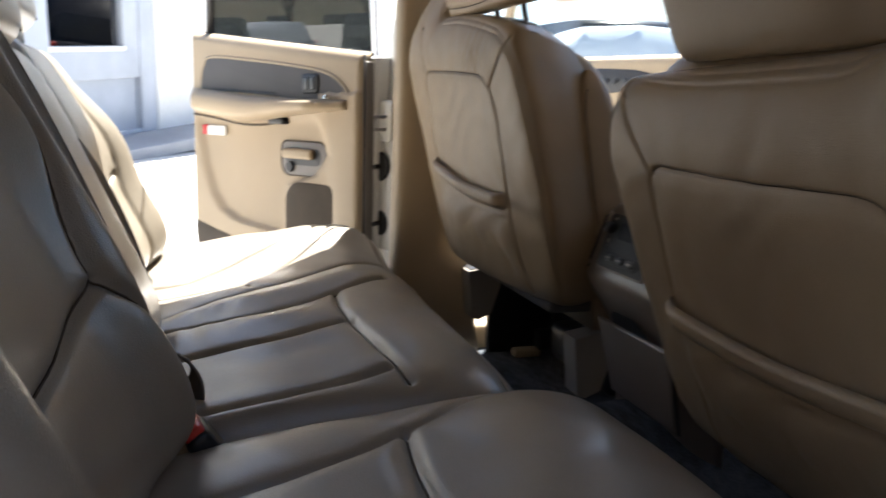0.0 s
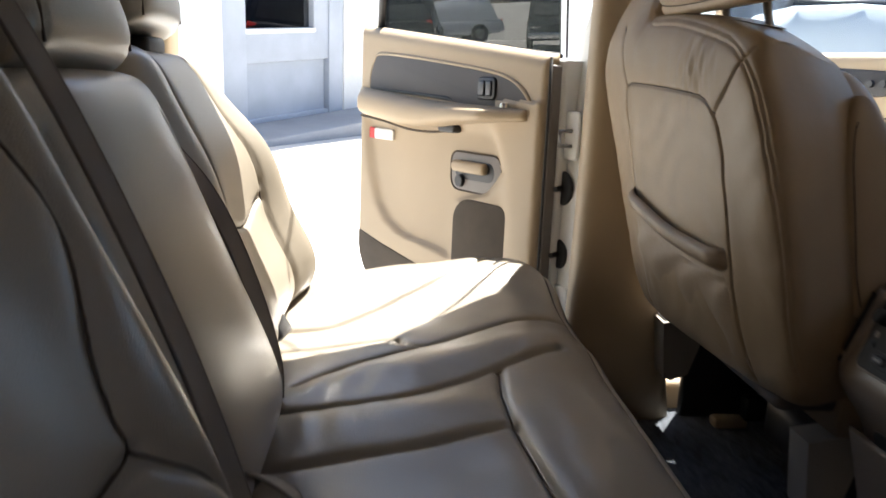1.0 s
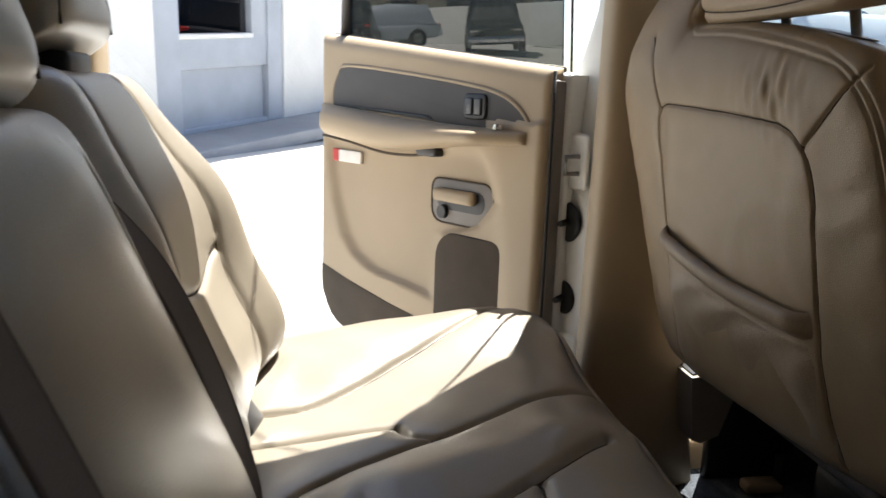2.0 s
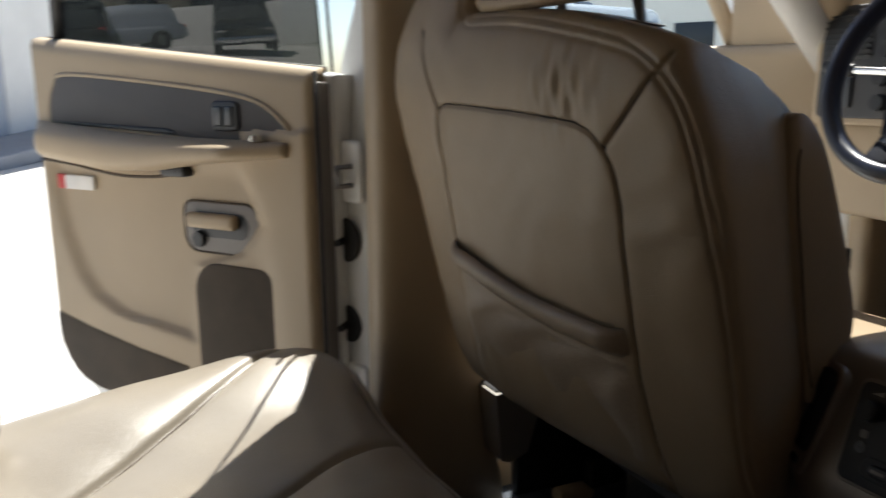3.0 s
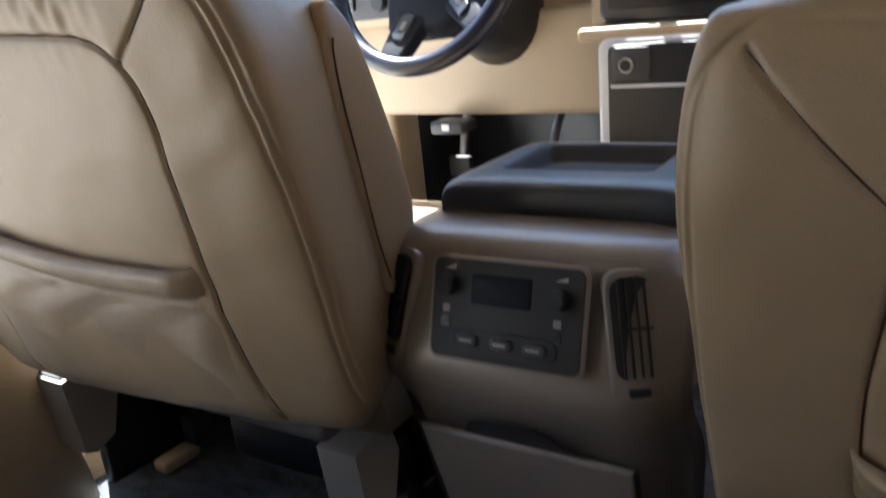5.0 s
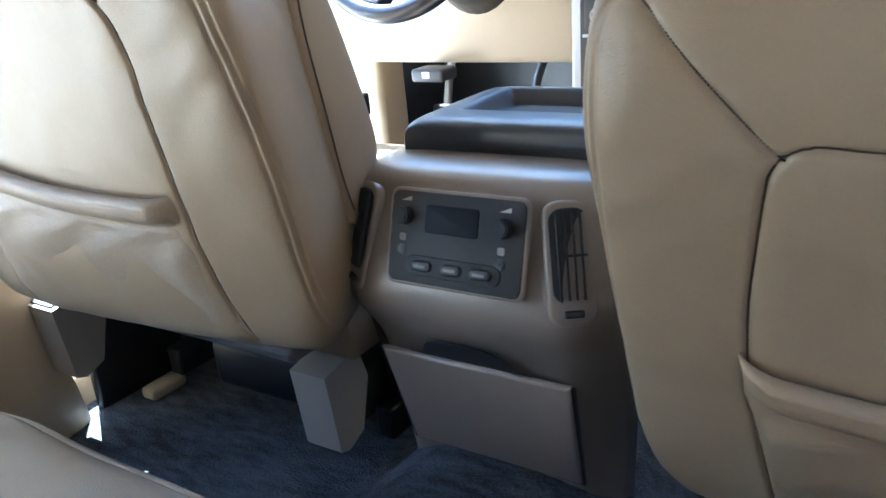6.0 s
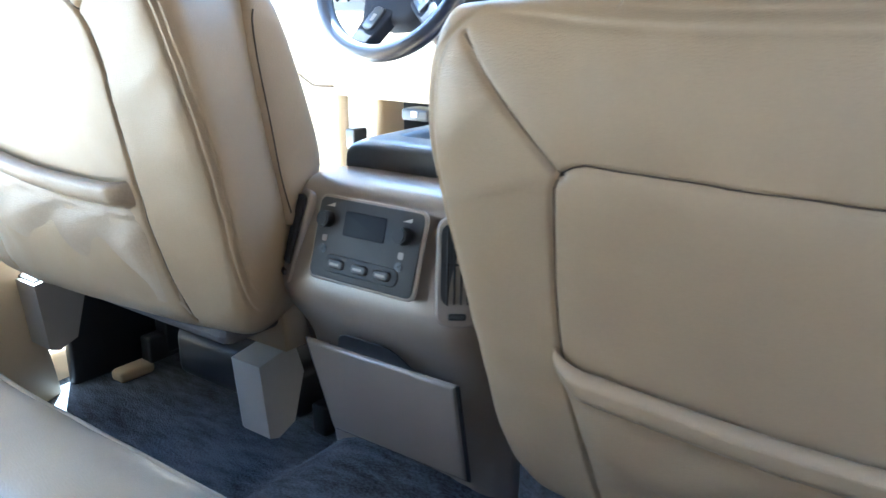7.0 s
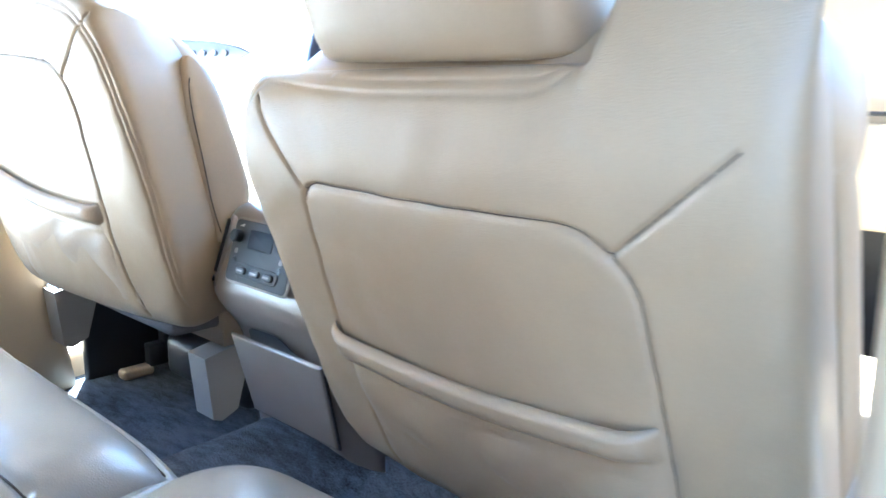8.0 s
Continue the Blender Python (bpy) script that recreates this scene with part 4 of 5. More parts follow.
    pts = np.stack([lx0 + B, ym - 0.008 + A, z0 + C], -1)
    lid = gridmesh("lid", pts, LID, e, "dark armrest lid with recessed tray", flip=True)
    rbox("lid_base", (0.18, 0.225, 0.02), (0.872, ym, 1.112), BLACK, e, r=0.006)
    prism("tray_mat", rounded(-0.063, 0.062, 0.063, 0.158, 0.012), 0.003, RUBBER, lid, "ribbed black tray mat", r=0.001, m=frame_m((lx0, ym - 0.008, z0 + 0.0165), (0, 1, 0), (1, 0, 0), (0, 0, 1)))


console()


# ---- dashboard ----
def dashboard():
    e = empty("dashboard", (1.6, 0.95, FLOOR), "beige dashboard with charcoal centre stack", "dashboard")
    # section (x, z): knee bolster up to the top pad, swept across
    prof = [(1.66, 1.10), (1.56, 1.095), (1.49, 1.098), (1.464, 1.112), (1.455, 1.20), (1.452, 1.275), (1.462, 1.29), (1.47, 1.30), (1.485, 1.42), (1.47, 1.462), (1.475, 1.485), (1.56, 1.50), (1.75, 1.495), (1.9, 1.46), (1.92, 1.1)]
    ys = np.linspace(0.14, 1.80, 60)
    P = np.array([[(x + 0.035 * abs((y - 0.95) / 0.85) ** 6, y, z) for y in ys] for x, z in prof])
    dense = np.stack([[curve(np.stack([np.linspace(0, 1, len(P)), P[:, j, k]], -1), 4)[:, 1] for k in range(3)] for j in range(P.shape[1])]).transpose(2, 0, 1)
    gridmesh("body", dense, TRIM, e, "beige moulded dashboard body")
    F = lambda y, z, x=1.455: frame_m((x, y, z), (0, -1, 0), (0.05, 0, 0.999), (-0.999, 0, 0.05))
    # side vent and lamp switches by the door
    prism("plate_surround", rounded(-0.108, -0.118, 0.102, 0.120, 0.02), 0.017, TRIM, e, "beige surround of the switch plate", r=0.006, m=F(1.665, 1.40))
    pl = prism("switch_plate", rounded(-0.095, -0.105, 0.088, 0.108, 0.014), 0.021, CHARCOAL, e, "charcoal vent and lamp switch plate", r=0.004, m=F(1.665, 1.40))
    v = prism("side_vent", rounded(-0.085, 0.005, 0.022, 0.098, 0.010), 0.024, BLACK, pl, "dark side air vent", r=0.002, m=F(1.665, 1.40))
    for k in range(8):
        rbox("slat", (0.10, 0.0025, 0.008), (-0.0315, 0.014 + 0.0105 * k, 0.027), RUBBER, v, r=0, m=F(1.665, 1.40) @ pose(0, 0, 0, 0, 0, 0))
    for bx, bz, r in ((0.056, 0.082, 0.014), (0.056, 0.048, 0.014), (0.056, 0.018, 0.012), (-0.025, -0.050, 0.0), (-0.058, -0.050, 0.0), (0.050, -0.03, 0.016), (0.050, -0.075, 0.016)):
        if r:
            knob("switch_knob", r, 0.016, F(1.665, 1.40) @ Vector((bx, bz, 0.02)), (-1, 0, 0.05), BLACK, pl, "dark lamp knob")
        else:
            prism("switch", rounded(bx - 0.012, bz - 0.035, bx + 0.012, bz + 0.035, 0.004), 0.028, GLOSSBLACK, pl, "dark rocker switch", r=0.003, m=F(1.665, 1.40))
    # instrument cluster in its hood
    hood = prism("cluster_hood", rounded(-0.21, -0.060, 0.18, 0.09, 0.04), 0.03, CHARCOAL, e, "charcoal instrument hood", r=0.012, m=F(1.385, 1.392, 1.47))
    prism("cluster_face", rounded(-0.19, -0.050, 0.165, 0.075, 0.03), 0.033, GLOSSBLACK, hood, "dark glossy instrument face", r=0.002, m=F(1.385, 1.392, 1.47))
    for bx, r in ((-0.10, 0.042), (0.0, 0.042), (0.078, 0.028), (0.133, 0.026), (-0.155, 0.026)):
        tube("gauge_ring", [F(1.385, 1.392, 1.47) @ Vector((bx + r * math.cos(t), r * math.sin(t), 0.034)) for t in np.linspace(0, 2 * math.pi, 25)], 0.0015, GREYTRIM, hood)
    # centre stack
    Fs = F(0.955, 1.375, 1.475)
    prism("stack_surround", rounded(-0.232, -0.142, 0.25, 0.128, 0.028), 0.030, TRIM, e, "beige surround of the centre stack", r=0.008, m=Fs)
    st = prism("stack_panel", rounded(-0.214, -0.122, 0.235, 0.11, 0.02), 0.036, GLOSSBLACK, e, "dark centre stack panel", r=0.006, m=Fs)
    rd = prism("radio", rounded(-0.20, 0.0, 0.05, 0.095, 0.008), 0.041, BLACK, st, "black car radio", r=0.003, m=Fs)
    prism("radio_display", rounded(-0.12, 0.045, 0.0, 0.08, 0.003), 0.0422, GLOSSBLACK, rd, r=0.001, m=Fs)
    for k in range(6):
        prism("radio_button", rounded(-0.135 + 0.024 * k, 0.008, -0.117 + 0.024 * k, 0.018, 0.002), 0.045, CHARCOAL, rd, r=0.001, m=Fs)
        prism("mark", rounded(-0.130 + 0.024 * k, 0.0115, -0.122 + 0.024 * k, 0.0145, 0.0003), 0.0453, MARKS, rd, r=0, m=Fs)
        prism("radio_button", rounded(-0.135 + 0.024 * k, 0.026, -0.117 + 0.024 * k, 0.038, 0.002), 0.044, CHARCOAL, rd, r=0.001, m=Fs)
    for bz in (0.078, 0.022):
        knob("radio_knob", 0.013, 0.018, Fs @ Vector((-0.172, bz, 0.04)), (-1, 0, 0.05), GLOSSBLACK, rd, "black radio knob")
        knob("knob_cap", 0.008, 0.0195, Fs @ Vector((-0.172, bz, 0.04)), (-1, 0, 0.05), CHROME, rd, "shiny knob cap")
    cl = prism("climate_panel", rounded(-0.20, -0.10, 0.05, -0.01, 0.008), 0.041, BLACK, st, "black heater control panel", r=0.003, m=Fs)
    for bx in (-0.16, 0.01):
        knob("climate_dial", 0.018, 0.014, Fs @ Vector((bx, -0.05, 0.04)), (-1, 0, 0.05), GLOSSBLACK, cl, "ribbed heater dial")
        for q in range(8):
            an = radians(-60 + 300 * q / 7)
            knob("mark", 0.0018, 0.001, Fs @ Vector((bx + 0.024 * math.cos(an), -0.05 + 0.024 * math.sin(an), 0.0408)), (-1, 0, 0.05), MARKS, cl, n=8, bev=0.0002)
    for k in range(7):
        prism("climate_button", rounded(-0.125 + 0.016 * k, -0.09, -0.113 + 0.016 * k, -0.084, 0.002), 0.044, CHARCOAL, cl, r=0.001, m=Fs)
    for k in range(2):
        v = prism("stack_vent", rounded(0.07, -0.005 + 0.0 * k, 0.22, 0.095, 0.008), 0.04, BLACK, st, "dark stack air vent", r=0.002, m=Fs) if k == 0 else prism("stack_bin", rounded(0.07, -0.10, 0.22, -0.015, 0.008), 0.04, GLOSSBLACK, st, "dark stack bin", r=0.002, m=Fs)
    prism("ledge", rounded(-0.228, -0.148, 0.25, -0.126, 0.008), 0.10, TRIM, e, "beige ledge under the stack", r=0.006, m=Fs)
    # ash tray unit with power outlet
    Fc = F(1.003, 1.152, 1.405)
    cb = prism("cubby_frame", rounded(-0.145, -0.122, 0.145, 0.085, 0.022), 0.045, SHEENPALE, e, "cubby frame, sky sheen put into its pale colour", r=0.01, m=Fc)
    # Flat black plate paints the shaded depth of the open cubby.
    prism("cubby", rounded(-0.125, -0.107, 0.13, 0.072, 0.012), 0.049, BLACK, cb, "black plate for the open cubby's shade", r=0.002, m=Fc)
    prism("shelf_edge", rounded(-0.118, 0.005, 0.125, 0.010, 0.001), 0.056, SHEENPALE, cb, "shelf edge, sky sheen put into its pale colour", r=0.001, m=Fc)
    prism("shelf_edge", rounded(-0.118, -0.104, 0.125, -0.096, 0.001), 0.058, SHEENPALE, cb, r=0.001, m=Fc)
    prism("outlet_plate", rounded(-0.115, 0.016, -0.055, 0.068, 0.006), 0.054, CHARCOAL, cb, "power outlet plate", r=0.002, m=Fc)
    lt = knob("power_outlet", 0.0135, 0.012, Fc @ Vector((-0.090, 0.040, 0.052)), (-1, 0, 0.05), CHROME, cb, "chrome ringed power outlet")
    knob("outlet_hole", 0.0095, 0.0135, Fc @ Vector((-0.090, 0.040, 0.052)), (-1, 0, 0.05), BLACK, lt)
    # glove box on the passenger side
    prism("glove_box", rounded(-0.24, -0.11, 0.24, 0.06, 0.02), 0.02, TRIM, e, "beige glove box lid", r=0.008, m=F(0.42, 1.18, 1.455))
    tube("glove_gap", [(1.44, y, 1.255) for y in np.linspace(0.16, 0.70, 8)], 0.004, BLACK, e)
    # brake release
    br = rbox("brake_release", (0.06, 0.075, 0.026), (1.43, 1.475, 1.085), CHARCOAL, e, "grey parking brake release handle", r=0.007)
    rbox("lamp_mark", (0.002, 0.016, 0.012), (1.399, 1.475, 1.087), LENSWHITE, br, r=0)
    # steering column shroud and stalks
    C0, ax = Vector((1.27, 1.38, 1.365)), Vector((-0.93, 0, 0.36)).normalized()
    P = []
    for d, rr in ((-0.03, 0.05), (-0.06, 0.066), (-0.11, 0.076), (-0.18, 0.086), (-0.25, 0.095)):
        o = C0 + ax * d
        side, upv = Vector((0, 1, 0)), ax.cross(Vector((0, 1, 0)))
        P.append([o + side * rr * math.cos(t) * 1.05 + upv * rr * math.sin(t) for t in np.linspace(0, 2 * math.pi, 28, endpoint=False)])
    gridmesh("column_shroud", np.array([[tuple(q) for q in r] for r in P]), BLACK, e, "black steering column shroud", wrap=True)
    lever = tube("shift_lever", curve3([(1.33, 1.30, 1.38), (1.30, 1.20, 1.40), (1.285, 1.14, 1.45)]), 0.011, BLACK, e, "dark column shift lever", seg=10)
    tube("lever_grip", curve3([(1.285, 1.14, 1.45), (1.278, 1.12, 1.475), (1.272, 1.10, 1.50)]), 0.013, BLACK, lever, "dark lever grip", seg=12)
    stalk = tube("turn_stalk", curve3([(1.33, 1.44, 1.37), (1.325, 1.52, 1.38), (1.315, 1.60, 1.385)]), 0.007, CHROME, e, "chrome indicator stalk", seg=10)
    tube("stalk_grip", curve3([(1.317, 1.585, 1.384), (1.314, 1.61, 1.387), (1.31, 1.64, 1.39)]), 0.012, BLACK, stalk, seg=10)
    return C0, ax


C0, AX = dashboard()


def steering_wheel():
    e = empty("steering_wheel", C0, "dark navy leather four-spoke steering wheel", "steering wheel")
    side, upv = Vector((0, -1, 0)), Vector((0.36, 0, 0.93)).normalized()
    o = C0 + AX * 0.045
    R = 0.166
    P = []
    for t in np.linspace(0, 2 * math.pi, 73)[:-1]:
        d = side * math.cos(t) + upv * math.sin(t)
        P.append([tuple(o + d * (R + 0.0155 * math.cos(s)) + AX * 0.0175 * math.sin(s)) for s in np.linspace(0, 2 * math.pi, 16, endpoint=False)])
    P.append(P[0])
    gridmesh("rim", np.array(P), WHEEL, e, "dark leather wheel rim", wrap=True, lid=False)
    F = frame_m(o - AX * 0.068, side, upv, AX)
    hub = prism("airbag_cover", [(0.88 * a, 0.95 * b) for a, b in ((-0.0794, 0.085), (-0.0931, 0.0), (-0.0794, -0.1005), (-0.0274, -0.1107), (0.0411, -0.1069), (0.0876, -0.0773), (0.0985, 0.0), (0.0821, 0.0747), (0.0411, 0.0876), (-0.0411, 0.0927))], 0.05, HUB, e, "charcoal airbag cover", r=0.014, m=F)
    prism("badge", [(-0.026, -0.008), (-0.012, -0.008), (-0.012, -0.014), (0.012, -0.014), (0.012, -0.008), (0.026, -0.008), (0.029, 0.008), (0.013, 0.008), (0.013, 0.014), (-0.011, 0.014), (-0.011, 0.008), (-0.023, 0.008)], 0.0515, HUB, hub, "plain cross-shaped badge", r=0.001, m=F)
    for ang, wide in ((44, 0.040), (106, 0.042), (256, 0.048), (318, 0.042)):
        t = radians(ang)
        d = side * math.cos(t) + upv * math.sin(t)
        n = AX.cross(d)
        Fs = frame_m(o + d * 0.045 - AX * 0.055, (d + AX * 0.36).normalized(), n, (AX - d * 0.36).normalized())
        sp = prism("spoke", [(0, -wide * 0.7), (0.125, -wide * 0.45), (0.125, wide * 0.45), (0, wide * 0.7)], 0.024, HUB, e, "charcoal wheel spoke", r=0.006, m=Fs)
        bt = prism("button", rounded(0.045, -0.013, 0.095, 0.013, 0.008), 0.029, GLOSSBLACK, sp, "dark wheel button", r=0.003, m=Fs)
        prism("mark", rounded(0.062, -0.004, 0.078, 0.004, 0.002), 0.0293, GREYTRIM, bt, r=0, m=Fs)


steering_wheel()


def pedals():
    for y, z, wide, h, nm in ((1.43, 0.88, 0.11, 0.06, "brake_pedal"), (1.25, 0.84, 0.06, 0.13, "accelerator_pedal"), (1.66, 0.93, 0.06, 0.05, "parking_brake_pedal")):
        e = empty(nm, (1.78, y, z), "black rubber faced foot pedal", "pedal")
        rbox("pad", (0.02, wide, h), (1.74, y, z), RUBBER, e, r=0.006, m=None)
        tube("arm", curve3([(1.75, y, z), (1.79, y, z + 0.12), (1.88, y, z + 0.20)]), 0.010, STEEL, e, "steel pedal arm", seg=8)


pedals()


# ---- A-pillar and hinge pillar on the driver's side ----
def a_pillar():
    e = empty("front_pillar", (1.62, 1.76, FLOOR), "white front pillar with beige kick panel", "pillar", kind="structure")
    rbox("hinge_pillar", (0.16, 0.10, 0.78), (1.66, 1.83, 1.05), WHITE, e, "white painted hinge pillar", r=0.02)
    rbox("footwell_side", (0.30, 0.04, 0.50), (1.83, 1.775, 0.90), BLACK, e, "black carpeted footwell side", r=0.01)
    rbox("kick_panel", (0.11, 0.06, 0.46), (1.625, 1.752, 0.90), TRIM, e, "beige kick panel", r=0.02)
    P = []
    for x, z in ((1.60, 1.42), (1.42, 1.55), (1.25, 1.68), (1.05, 1.80)):
        k = (1.60 - x) / 0.55
        P.append([(x + 0.04 * math.cos(t), 1.78 - 0.12 * k + 0.045 * math.sin(t), z + 0.03 * math.cos(t)) for t in np.linspace(0, 2 * math.pi, 20, endpoint=False)])
    gridmesh("pillar_trim", np.array(P), TRIM, e, "beige windscreen pillar trim", wrap=True)
    P = [[(x - 0.035, y + 0.035, z - 0.025) for x, y, z in row] for row in P]
    gridmesh("pillar_skin", np.array(P), WHITE, e, "white painted windscreen pillar", wrap=True)
    rbox("relay_box", (0.05, 0.03, 0.05), (1.50, 1.735, 1.0), GLOSSBLACK, e, "dark plug block", r=0.006)
    tube("wiring_boot", curve3([(1.60, 1.87, 1.04), (1.56, 1.91, 1.06), (1.53, 1.95, 1.10), (1.50, 1.99, 1.13)]), 0.016, RUBBER, e, "black rubber wiring boot", seg=12)
    tube("door_check", curve3([(1.59, 1.86, 0.96), (1.55, 1.90, 0.955), (1.51, 1.96, 0.96)]), 0.008, STEEL, e, "steel door check strap", seg=8)
    # passenger side mirror-image pillar, and windscreen frame
    e2 = empty("front_pillar", (1.62, 0.14, FLOOR), "white front pillar on the passenger side", "pillar", kind="structure")
    rbox("hinge_pillar", (0.16, 0.10, 0.78), (1.66, 0.07, 1.05), WHITE, e2, r=0.02)
    P = []
    for x, z in ((1.60, 1.42), (1.42, 1.55), (1.25, 1.68), (1.05, 1.80)):
        k = (1.60 - x) / 0.55
        P.append([(x + 0.04 * math.cos(t), 0.12 + 0.12 * k + 0.045 * math.sin(t), z + 0.03 * math.cos(t)) for t in np.linspace(0, 2 * math.pi, 20, endpoint=False)])
    gridmesh("pillar_trim", np.array(P), TRIM, e2, wrap=True)
    ws = rbox("windscreen", (0.006, 1.5, 0.70), (0, 0, 0), CLEAR, None, r=0, m=pose(1.48, 0.95, 1.64, 0, -58, 0))
    ws.visible_shadow = False
    tagged(ws, "clear windscreen glass", "windscreen", kind="structure")
    # bonnet and wing outside
    tagged(rbox("bonnet", (1.2, 1.75, 0.5), (2.56, 0.95, 1.12), WHITE, r=0.12), "white painted bonnet", "bonnet", kind="structure")


a_pillar()


# ---- doors ----
def door_frame_m(hinge, ang):
    d = Vector((-math.cos(radians(ang)), math.sin(radians(ang)), 0))
    return frame_m(hinge, d, (0, 0, 1), (-d.y, d.x, 0)), d, Vector((-d.y, d.x, 0))


def rear_door():
    F, d, n = door_frame_m((0.425, 1.803, 0.0), 55.5)
    e = empty("door_1", (0.425, 1.803, 0.75), "open rear car door with beige and grey trim", "car door", kind="structure")
    # inner panel: outline in (l, z), relief along the inward normal
    ls, zs = np.linspace(0.0, 0.715, 130), np.linspace(0.0, 1.0, 130)
    LL, VV = np.meshgrid(ls, zs)
    top = 1.396 + 0.108 * LL
    bot = np.where(LL > 0.40, 0.765 + 0.0 * LL, 0.765 - 0.10 * (0.40 - LL))
    corner = 0.085
    bot = bot + np.where(LL > 0.715 - corner * 1.6, corner * 1.6 * (1 - np.sqrt(np.clip(1 - ((LL - 0.715 + corner * 1.6) / (corner * 1.6)) ** 2, 0, 1))), 0)
    Z = bot + (top - bot) * VV
    edge = np.minimum.reduce([(LL) / 0.02, (0.715 - LL) / 0.02, VV * 25, (1 - VV) * 22]).clip(0, 1)
    C = 0.03 * np.sqrt(1 - (1 - edge) ** 2)
    # scooped lower field bounded by a swept curve
    cx = np.interp(Z, [0.90, 0.926, 0.942, 0.97, 1.01, 1.093, 1.178, 1.24], [0.23, 0.33, 0.505, 0.575, 0.616, 0.654, 0.674, 0.680])
    rx = np.interp(Z, [0.90, 1.06, 1.091, 1.144, 1.201, 1.247], [0.31, 0.28, 0.175, 0.118, 0.142, 0.178])
    field = 1 / (1 + np.exp(-(cx - LL) / 0.007)) / (1 + np.exp(-(1.235 - Z) / 0.006)) / (1 + np.exp(-(LL - rx) / 0.009)) / (1 + np.exp(-(Z - 0.915) / 0.007))
    C = C - 0.016 * field
    sw = 1 / (1 + np.exp(-(0.095 + 0.05 * np.clip((Z - 1.05) / 0.15, 0, 1) - LL) / 0.012))
    C = C + 0.010 * sw * (Z < 1.30)
    M = np.array(F)
    pts = np.stack([LL, Z, C], -1) @ M[:3, :3].T + M[:3, 3]
    gridmesh("inner_panel", pts, TRIM, e, "beige moulded inner panel", flip=np.linalg.det(M[:3, :3]) < 0)
    # outer skin
    prism("outer_skin", [(-0.015, 0.66), (0.62, 0.70), (0.715, 0.83), (0.735, 1.0), (0.725, 1.47), (-0.015, 1.385)], 0.05, WHITE, e, "white painted outer skin", r=0.01, m=F @ Matrix.Translation((0, 0, -0.052)))
    rbox("hinge_edge", (0.010, 0.69, 0.046), (-0.001, 1.03, 0.000), GREYTRIM, e, "brown-grey weather strip at the hinge edge", r=0.004, m=F)
    tube("door_seal", [F @ Vector((-0.006, z, 0.030)) for z in np.linspace(0.70, 1.39, 10)], 0.003, RUBBER, e, "black rubber seal", seg=8)
    # upper grey insert
    up = [(0.655, 1.302), (0.655, 1.34), (0.638, 1.378), (0.60, 1.397), (0.40, 1.383), (0.20, 1.362), (0.11, 1.344), (0.06, 1.313), (0.045, 1.285), (0.06, 1.272), (0.25, 1.282), (0.45, 1.295)]
    up = [tuple(q) for q in curve(up + up[:1], 5)[:-1]]
    ins = prism("insert", up, 0.006, INSERT, e, "dark grey padded insert", r=0.004, m=F @ Matrix.Translation((0, 0, 0.0275)))
    tube("insert_edge", [F @ Vector((x, z, 0.031)) for x, z in up + up[:1]], 0.0045, TRIM, ins, "beige rim of the insert")
    sw_ = prism("window_switch", rounded(0.150, 1.298, 0.212, 1.347, 0.012), 0.009, BLACK, ins, "black window switch plate", r=0.003, m=F @ Matrix.Translation((0, 0, 0.030)))
    for rx0 in (0.160, 0.183):
        prism("rocker", rounded(rx0, 1.306, rx0 + 0.019, 1.339, 0.004), 0.013, GLOSSBLACK, sw_, r=0.003, m=F @ Matrix.Translation((0, 0, 0.030)))
    # armrest: a swept handle; black plates paint its pull recess and slot in shade
    rows = []
    for l in np.linspace(0.045, 0.700, 60):
        k = (l - 0.045) / 0.655
        zc = float(np.interp(k, (0, 0.3, 0.45, 0.6, 0.8, 1), (1.271, 1.264, 1.258, 1.258, 1.270, 1.281)))
        hh = float(np.interp(k, (0, 0.3, 0.45, 0.6, 0.8, 1), (0.012, 0.022, 0.030, 0.034, 0.034, 0.031)))
        dep = 0.070 * min(1, 5 * k + 0.3) * min(1, 7 * (1 - k) + 0.10)
        ring = []
        for t in np.linspace(-math.pi / 2, 1.5 * math.pi, 24, endpoint=False):
            cc, ss = math.cos(t), math.sin(t)
            ring.append(F @ Vector((l, zc + hh * np.sign(ss) * abs(ss) ** 0.7, 0.028 + dep * np.sign(cc) * abs(cc) ** 0.6 * (1 if cc > 0 else 0.1))))
        rows.append([tuple(q) for q in ring])
    arm = gridmesh("armrest", np.array(rows), TRIM, e, "beige armrest with pull cup", wrap=True)
    prism("pull_cup_shade", rounded(0.285, 1.217, 0.350, 1.240, 0.011), 0.040, BLACK, arm, "black plate for the pull cup's shade", r=0.006, m=F)
    prism("slot_shade", [(0.30, 1.292), (0.64, 1.306), (0.65, 1.313), (0.32, 1.300)], 0.038, BLACK, arm, "black strip for the slot's shade above the armrest", r=0.002, m=F)
    knob("lock_knob", 0.011, 0.010, F @ Vector((0.10, 1.284, 0.054)), (0, 0, 1), CHROME, arm, "shiny lock knob")
    tube("field_edge", [F @ Vector((x, z, 0.030)) for x, z in curve([(0.70, 1.236), (0.60, 1.228), (0.48, 1.214), (0.38, 1.214), (0.30, 1.224)], 8)], 0.003, SEAMDARK, e)
    # release handle in its bezel
    bz = prism("handle_bezel", rounded(0.135, 1.085, 0.315, 1.175, (0.03, 0.03, 0.02, 0.03)), 0.006, GREYTRIM, e, "taupe door handle bezel", r=0.003, m=F @ Matrix.Translation((0, 0, 0.0125)))
